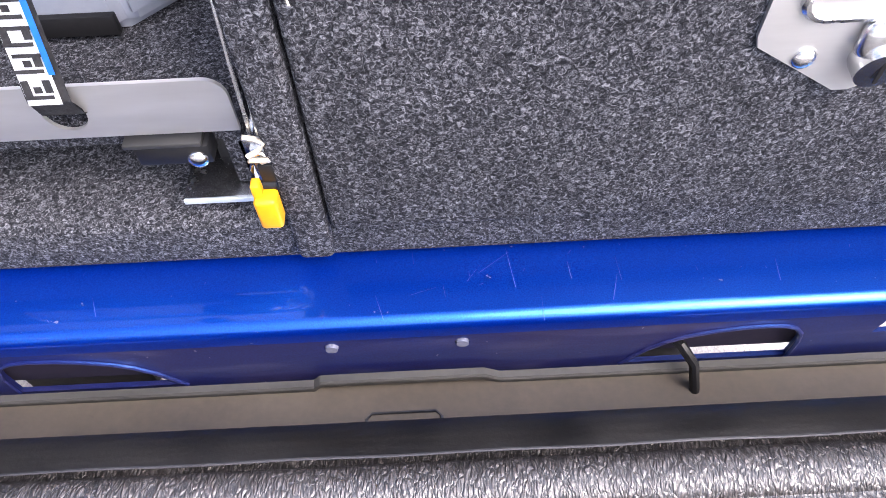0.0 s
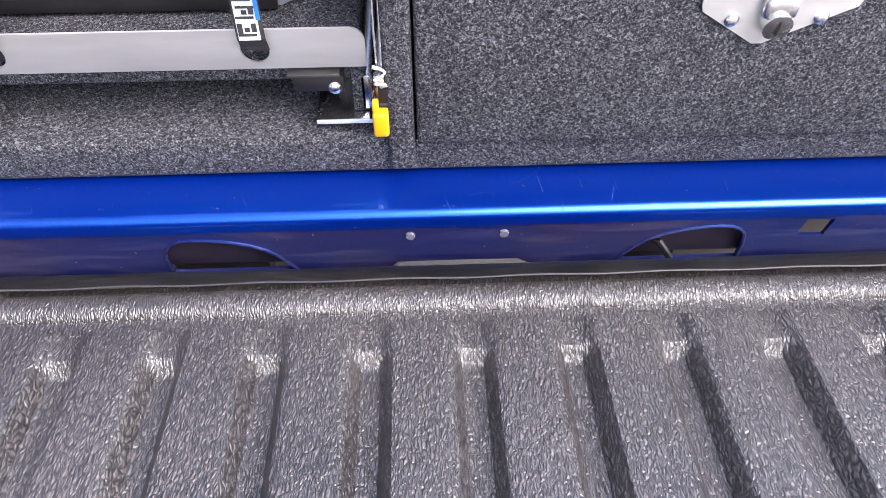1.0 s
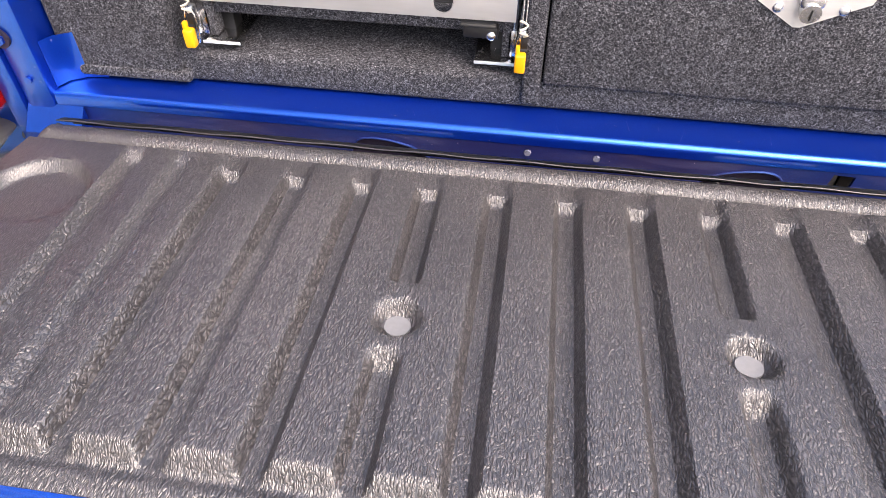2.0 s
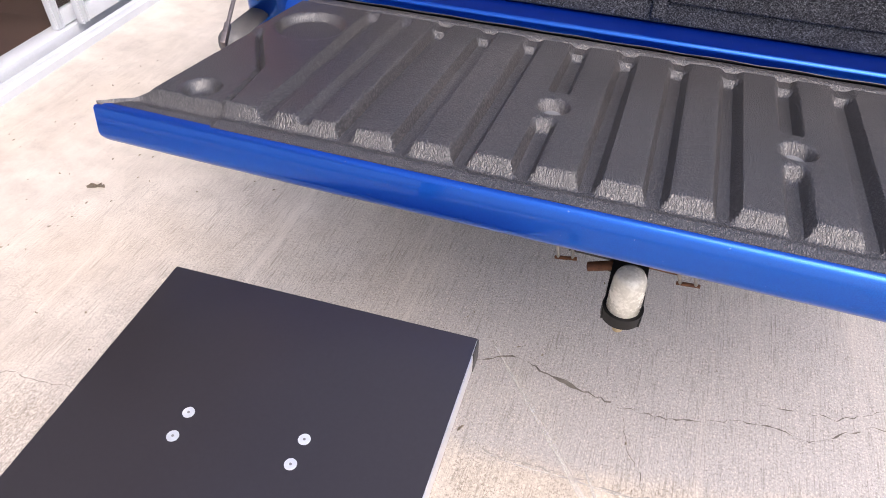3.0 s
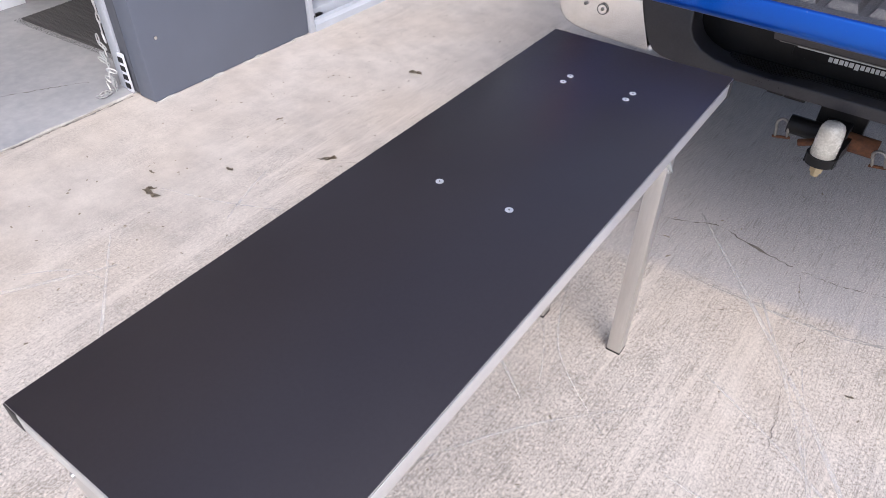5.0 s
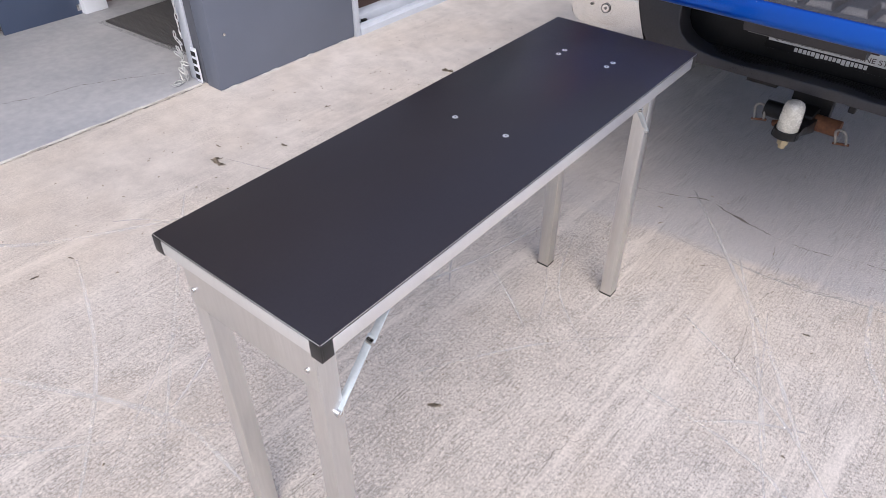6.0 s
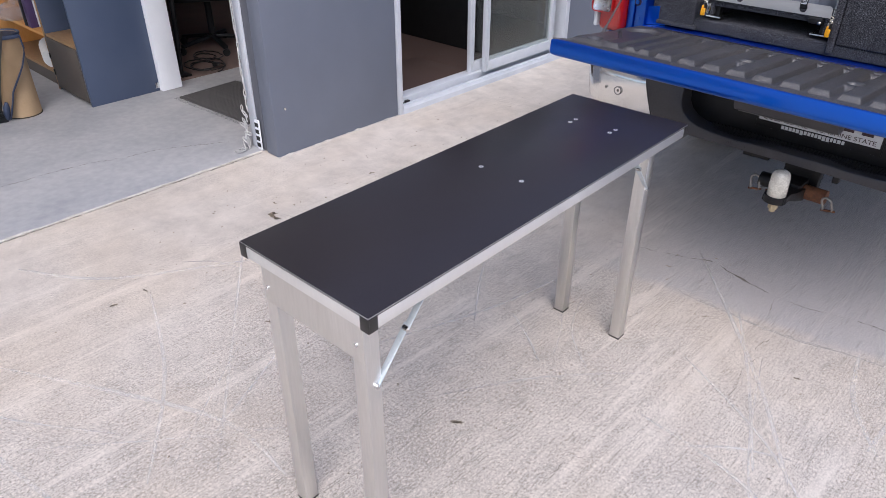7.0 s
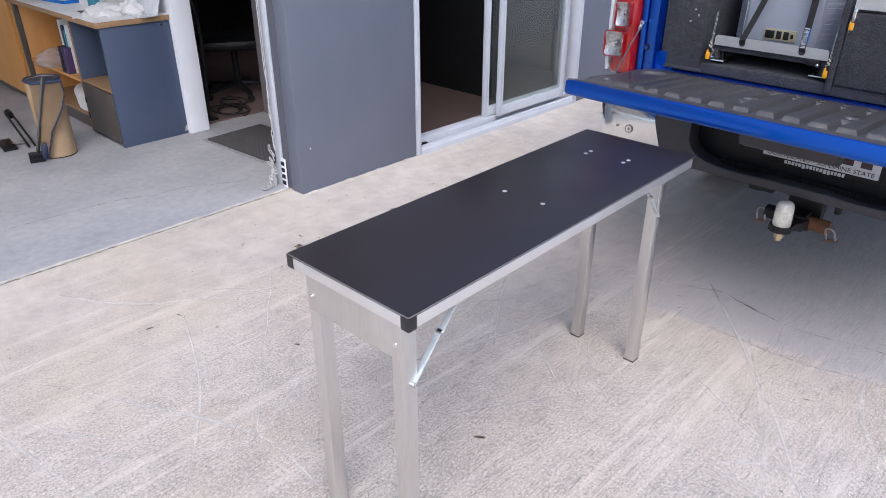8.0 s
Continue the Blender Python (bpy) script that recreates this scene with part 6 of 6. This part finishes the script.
part("back_wall", boxed(-0.528, -0.063, 1.0, 1.02, 0.837, 1.6), CARPET, unit)
for x, z in ((-0.575, 1.03), (-0.56, 1.01), (-0.59, 0.985)):
    part("tack", rod(bmesh.new(), (x, 0.331, z), (x, 0.3285, z), 0.004, 8), DULL_STEEL, unit)

# the latch of the drawer
LX = 0.250
hexa = [(LX - 0.064, 0.972), (LX - 0.062, 0.966), (LX - 0.014, 0.9365), (LX - 0.006, 0.9365), (LX + 0.060, 0.968), (LX + 0.062, 0.974), (LX + 0.062, 1.050), (LX - 0.064, 1.050)]
latch = part("latch", plate(hexa, [rounded(LX - 0.046, LX + 0.044, 0.985, 1.042, 0.010)], 0.0025, pose(0, 0.3305, 0)), PLATE_STEEL, drawer, "bright steel recessed drawer latch")
part("latch_rim", tube(bmesh.new(), [(x, 0.3298, z) for x, z in rounded(LX - 0.049, LX + 0.047, 0.982, 1.045, 0.012)], 0.0028, 8, True), STEEL, drawer)
part("latch_tray", boxed(LX - 0.046, LX + 0.044, 0.3312, 0.3328, 0.985, 1.042), PLATE_STEEL, drawer)
part("latch_handle", boxed(LX - 0.032, LX + 0.030, 0.322, 0.3310, 1.000, 1.030, 0.003), STEEL, drawer)
part("latch_lock", rod(bmesh.new(), (LX - 0.004, 0.3305, 0.9595), (LX - 0.004, 0.319, 0.9575), 0.0115, 20), STEEL, drawer, "chrome lock cylinder")
part("lock_hood", boxed(LX - 0.018, LX + 0.010, 0.321, 0.3305, 0.962, 0.981, 0.005, seg=3), STEEL, drawer)
part("lock_slot", boxed(LX - 0.005, LX - 0.003, 0.3180, 0.3188, 0.951, 0.964), BLACK, drawer)
for x, z in ((LX - 0.037, 0.9585), (LX + 0.034, 0.9595)):
    bm = bmesh.new()
    bmesh.ops.create_uvsphere(bm, u_segments=14, v_segments=8, radius=0.0062, matrix=pose(x, 0.3305, z) @ Matrix.Diagonal((1, 0.6, 1, 1)))
    part("latch_screw", bm, STEEL, drawer)

# fridge slide
slide = thing("fridge_slide", pose(0, 0, 0.836), "steel fridge slide with yellow-tabbed locks in the bay", "slide")
Z0 = 0.836
part("tray", boxed(-0.482, -0.086, 0.366, 0.98, 0.884 - Z0, 0.9085 - Z0, 0.005, seg=3), CARPET, slide, "carpet-covered sliding tray")
front = plate(rounded(-0.490, -0.077, 0.9075, 0.9445, 0.012, corners=(0, 0, 1, 1)), [ring(-0.168, 0.9255, 0.0120), ring(-0.384, 0.9255, 0.0120)], 0.0025, pose(0, 0.352, -Z0))
part("front_plate", front, PLATE_STEEL, slide, "brushed stainless front plate with two strap holes")
for s, bx in ((1, -0.069), (-1, -0.499)):
    inner = -s
    part("rail", boxed(bx - 0.004, bx + 0.004, 0.350, 0.98, 0.852 - Z0, 0.888 - Z0, 0.001), STEEL, slide, "bright steel slide rail")
    part("runner", boxed(*sorted((bx + inner * 0.006, bx + inner * 0.016)), 0.360, 0.98, 0.856 - Z0, 0.892 - Z0, 0.001), STEEL, slide)
    part("foot_plate", boxed(*sorted((bx + inner * 0.010, bx + inner * 0.058)), 0.350, 0.43, 0.8505 - Z0, 0.8530 - Z0, 0.0006), STEEL, slide, "zinc foot plate")
    part("foot_edge", boxed(*sorted((bx + inner * 0.006, bx + inner * 0.058)), 0.3480, 0.3498, 0.8490 - Z0, 0.8530 - Z0, 0.0006), ZINC, slide, "bright turned-down edge of the foot plate")
    part("foot_web", boxed(*sorted((bx + inner * 0.018, bx + inner * 0.040)), 0.384, 0.41, 0.0, 0.892 - Z0, 0.001), BLACK, slide)
    part("upright", boxed(*sorted((bx + inner * 0.011, bx + inner * 0.024)), 0.360, 0.388, 0.854 - Z0, 0.905 - Z0, 0.002), CARPET, slide)
    cx = bx + 0.003
    lock = part("slide_lock", boxed(cx - 0.0065, cx + 0.0050, 0.338, 0.352, 0.874 - Z0, 0.905 - Z0, 0.003), STEEL, slide, "zinc slide lock with spring wires")
    part("lock_slot", boxed(cx - 0.0025, cx + 0.0062, 0.3335, 0.3385, 0.877 - Z0, 0.897 - Z0, 0.001), BLACK, lock, "black roller in the lock")
    part("lock_roller", rod(bmesh.new(), (cx - 0.0030, 0.3345, 0.880 - Z0), (cx + 0.0055, 0.3345, 0.880 - Z0), 0.0035, 10), BLACK, lock)
    tab = bmesh.new()
    box(tab, cx - 0.0080, cx + 0.0055, 0.3205, 0.3332, 0.8550 - Z0, 0.8800 - Z0, 0.0025, seg=3)
    box(tab, cx - 0.0080, cx - 0.0025, 0.3250, 0.3330, 0.8785 - Z0, 0.8890 - Z0, 0.0014)
    part("lock_tab", tab, YELLOW, lock, "yellow plastic lock tab")
    wire = [(cx + 0.0055 * math.sin(k * 1.35), 0.333 + 0.003 * math.cos(k * 0.9), 0.898 - Z0 + 0.0026 * k) for k in range(9)]
    part("spring_wire", tube(bmesh.new(), wire, 0.0017, 6), WIRE_BRASS, lock, "dull knotted spring wire")
    loop = [(cx + 0.0082 * math.cos(a), 0.337, 0.878 - Z0 + 0.026 * math.sin(a)) for a in [2 * math.pi * k / 18 for k in range(18)]]
    part("spring_wire", tube(bmesh.new(), loop, 0.0012, 6, True), STEEL, lock)
    for k in (-1, 1):
        part("release_wire", tube(bmesh.new(), [(cx + k * 0.0020, 0.340, 0.915 - Z0), (cx + k * 0.0024, 0.347, 0.96 - Z0), (cx + k * 0.0020 - inner * 0.001, 0.356, 1.03 - Z0)], 0.0012, 6), STEEL, lock)
blk = part("stop_block", boxed(-0.142, -0.098, 0.350, 0.3655, 0.8835 - Z0, 0.8985 - Z0, 0.002), BLACK, slide, "black stop block")
part("stop_ledge", boxed(-0.146, -0.101, 0.3485, 0.3660, 0.8990 - Z0, 0.9025 - Z0, 0.001), GREY_PLASTIC, blk)
bm = bmesh.new()
bmesh.ops.create_uvsphere(bm, u_segments=14, v_segments=8, radius=0.0064, matrix=pose(-0.1065, 0.350, 0.8880 - Z0) @ Matrix.Diagonal((1, 0.6, 1, 1)))
part("bolt_head", bm, STEEL, blk, "domed bolt head")

upper = thing("upper_slide", pose(0, 0, 1.1005), "second steel slide on the shelf above the drawer", "slide")
part("tray", boxed(-0.02, 0.62, 0.352, 1.2, 0.0, 0.02, 0.003), CARPET, upper)
part("front_plate", plate(rounded(-0.030, 0.62, -0.012, 0.045, 0.012, corners=(0, 0, 1, 1)), [], 0.0025, pose(0, 0.3345, 0)), PLATE_STEEL, upper, "brushed stainless front plate")
ulock = part("slide_lock", boxed(-0.026, -0.014, 0.316, 0.3335, -0.050, -0.010, 0.003), STEEL, upper, "zinc slide lock")
part("lock_tab", boxed(-0.0275, -0.0135, 0.309, 0.321, -0.077, -0.053, 0.003), YELLOW, ulock, "yellow plastic lock tab")
wire = [(-0.020 + 0.007 * math.sin(k * 1.5), 0.313, -0.03 - 0.007 * k) for k in range(9)]
part("spring_wire", tube(bmesh.new(), wire, 0.0014, 6), STEEL, ulock)

fridge = thing("portable_fridge", pose(0, 0, 0.9095), "grey plastic portable fridge strapped on its slide", "fridge")
plan = [(-0.425, 0.44), (-0.155, 0.44), (-0.092, 0.505), (-0.092, 0.93), (-0.475, 0.93), (-0.475, 0.505)]
bm = bmesh.new()
lo = [bm.verts.new((x, y, 0.0)) for x, y in plan]
hi = [bm.verts.new((x, y, 0.42)) for x, y in plan]
for k in range(6):
    bm.faces.new((lo[k], lo[(k + 1) % 6], hi[(k + 1) % 6], hi[k]))
bm.faces.new(lo[::-1])
bm.faces.new(hi)
bmesh.ops.bevel(bm, geom=list(bm.edges), offset=0.008, segments=2, affect="EDGES")
part("body", bm, FRIDGE_GREY, fridge)
part("base_strip", boxed(-0.42, -0.16, 0.434, 0.4395, 0.004, 0.018, 0.001), BLACK, fridge)
cp = part("control_panel", boxed(-0.345, -0.226, 0.434, 0.4392, 0.028, 0.068, 0.002), PANEL_GOLD, fridge, "yellowish control label with dark windows")
for x0, x1 in ((-0.339, -0.305), (-0.298, -0.279), (-0.272, -0.252), (-0.246, -0.236)):
    part("window", boxed(x0, x1, 0.4325, 0.4345, 0.034 if x1 < -0.25 else 0.040, 0.062 if x1 < -0.25 else 0.056, 0.001), BLACK, cp)
ang = math.degrees(math.atan2(0.065, 0.063))
for s, cx in ((1, -0.1235), (-1, -0.450)):
    holes = []
    for k in range(13):
        for c0, c1 in ((-0.032, -0.002), (0.004, 0.032)):
            holes.append([(c0, 0.03 + k * 0.018), (c1, 0.03 + k * 0.018), (c1, 0.038 + k * 0.018), (c0, 0.038 + k * 0.018)])
    q = pose(cx, 0.468, 0.0, 0, 0, s * (ang if s > 0 else 52))
    part("vent_panel", plate([(-0.038, 0.015), (0.038, 0.015), (0.038, 0.27), (-0.038, 0.27)], holes, 0.003, None), FRIDGE_GREY, fridge, "slotted vent panel", at=q)
    part("vent_dark", boxed(-0.036, 0.036, 0.0035, 0.0045, 0.017, 0.268), BLACK, fridge, at=q)


def strap(x0, x1, label, logo):
    t = thing("tie_down_strap", pose(0, 0, 0.92), label, "strap", "straps over the fridge")
    pts = [(x0, 0.372, 0.000), (x0, 0.358, 0.004), (x0, 0.349, 0.008), (x0 + (x1 - x0) * 0.06, 0.346, 0.020), (x0 + (x1 - x0) * 0.5, 0.385, 0.095), (x1, 0.425, 0.180), (x1, 0.44, 0.29)]
    w = 0.0115

    def f(u, v):
        k = v * (len(pts) - 1)
        i = min(int(k), len(pts) - 2)
        p = Vector(pts[i]).lerp(Vector(pts[i + 1]), k - i)
        return p + Vector(((u - 0.5) * 2 * w, 0, 0))

    part("webbing", sheet(bmesh.new(), f, 4, 31, 0.0016), WEBBING, t)
    if logo:
        def g(u, v):
            p = f(0.12 + 0.76 * u, 0.50 + 0.14 * v)
            return p + Vector((0, -0.0034, 0.0012))
        tag = part("label", sheet(bmesh.new(), g, 3, 10, 0.0006), LOGO_WHITE, t, "white woven label with dark marks")
        # five blocky marks, each of three crossed strokes
        strokes = ((0.18, 0.82, 0.00, 0.18), (0.18, 0.36, 0.10, 0.90), (0.64, 0.82, 0.30, 0.90), (0.18, 0.82, 0.72, 0.90), (0.40, 0.58, 0.30, 0.60))
        for k in range(5):
            for n, (u0, u1, v0, v1) in enumerate(strokes):
                if (n + 2 * k) % 5 == 3:
                    continue

                def gb(u, v, k=k, box4=(u0, u1, v0, v1)):
                    p = f(box4[0] + (box4[1] - box4[0]) * u + 0.10 * (box4[2] - 0.4), 0.506 + 0.0262 * k + 0.0215 * (box4[2] + (box4[3] - box4[2]) * v))
                    return p + Vector((0, -0.0042, 0.0017))
                part("label_mark", sheet(bmesh.new(), gb, 2, 2, 0.0004), WEBBING, tag)

        def h(u, v):
            p = f(0.85 + 0.15 * u, 0.53 + 0.10 * v)
            return p + Vector((0, -0.0045, 0.002))
        part("label_edge", sheet(bmesh.new(), h, 2, 6, 0.0005), LOGO_BLUE, t, "blue edge of the label")
        part("buckle", boxed(x1 - 0.016, x1 + 0.016, 0.412, 0.424, 0.178, 0.215, 0.003), RED, t, "red and grey cam buckle")
    return t


strap(-0.384, -0.352, "black webbing strap from slide plate over fridge", False)
strap(-0.166, -0.184, "black webbing strap with white woven label and red buckle", True)
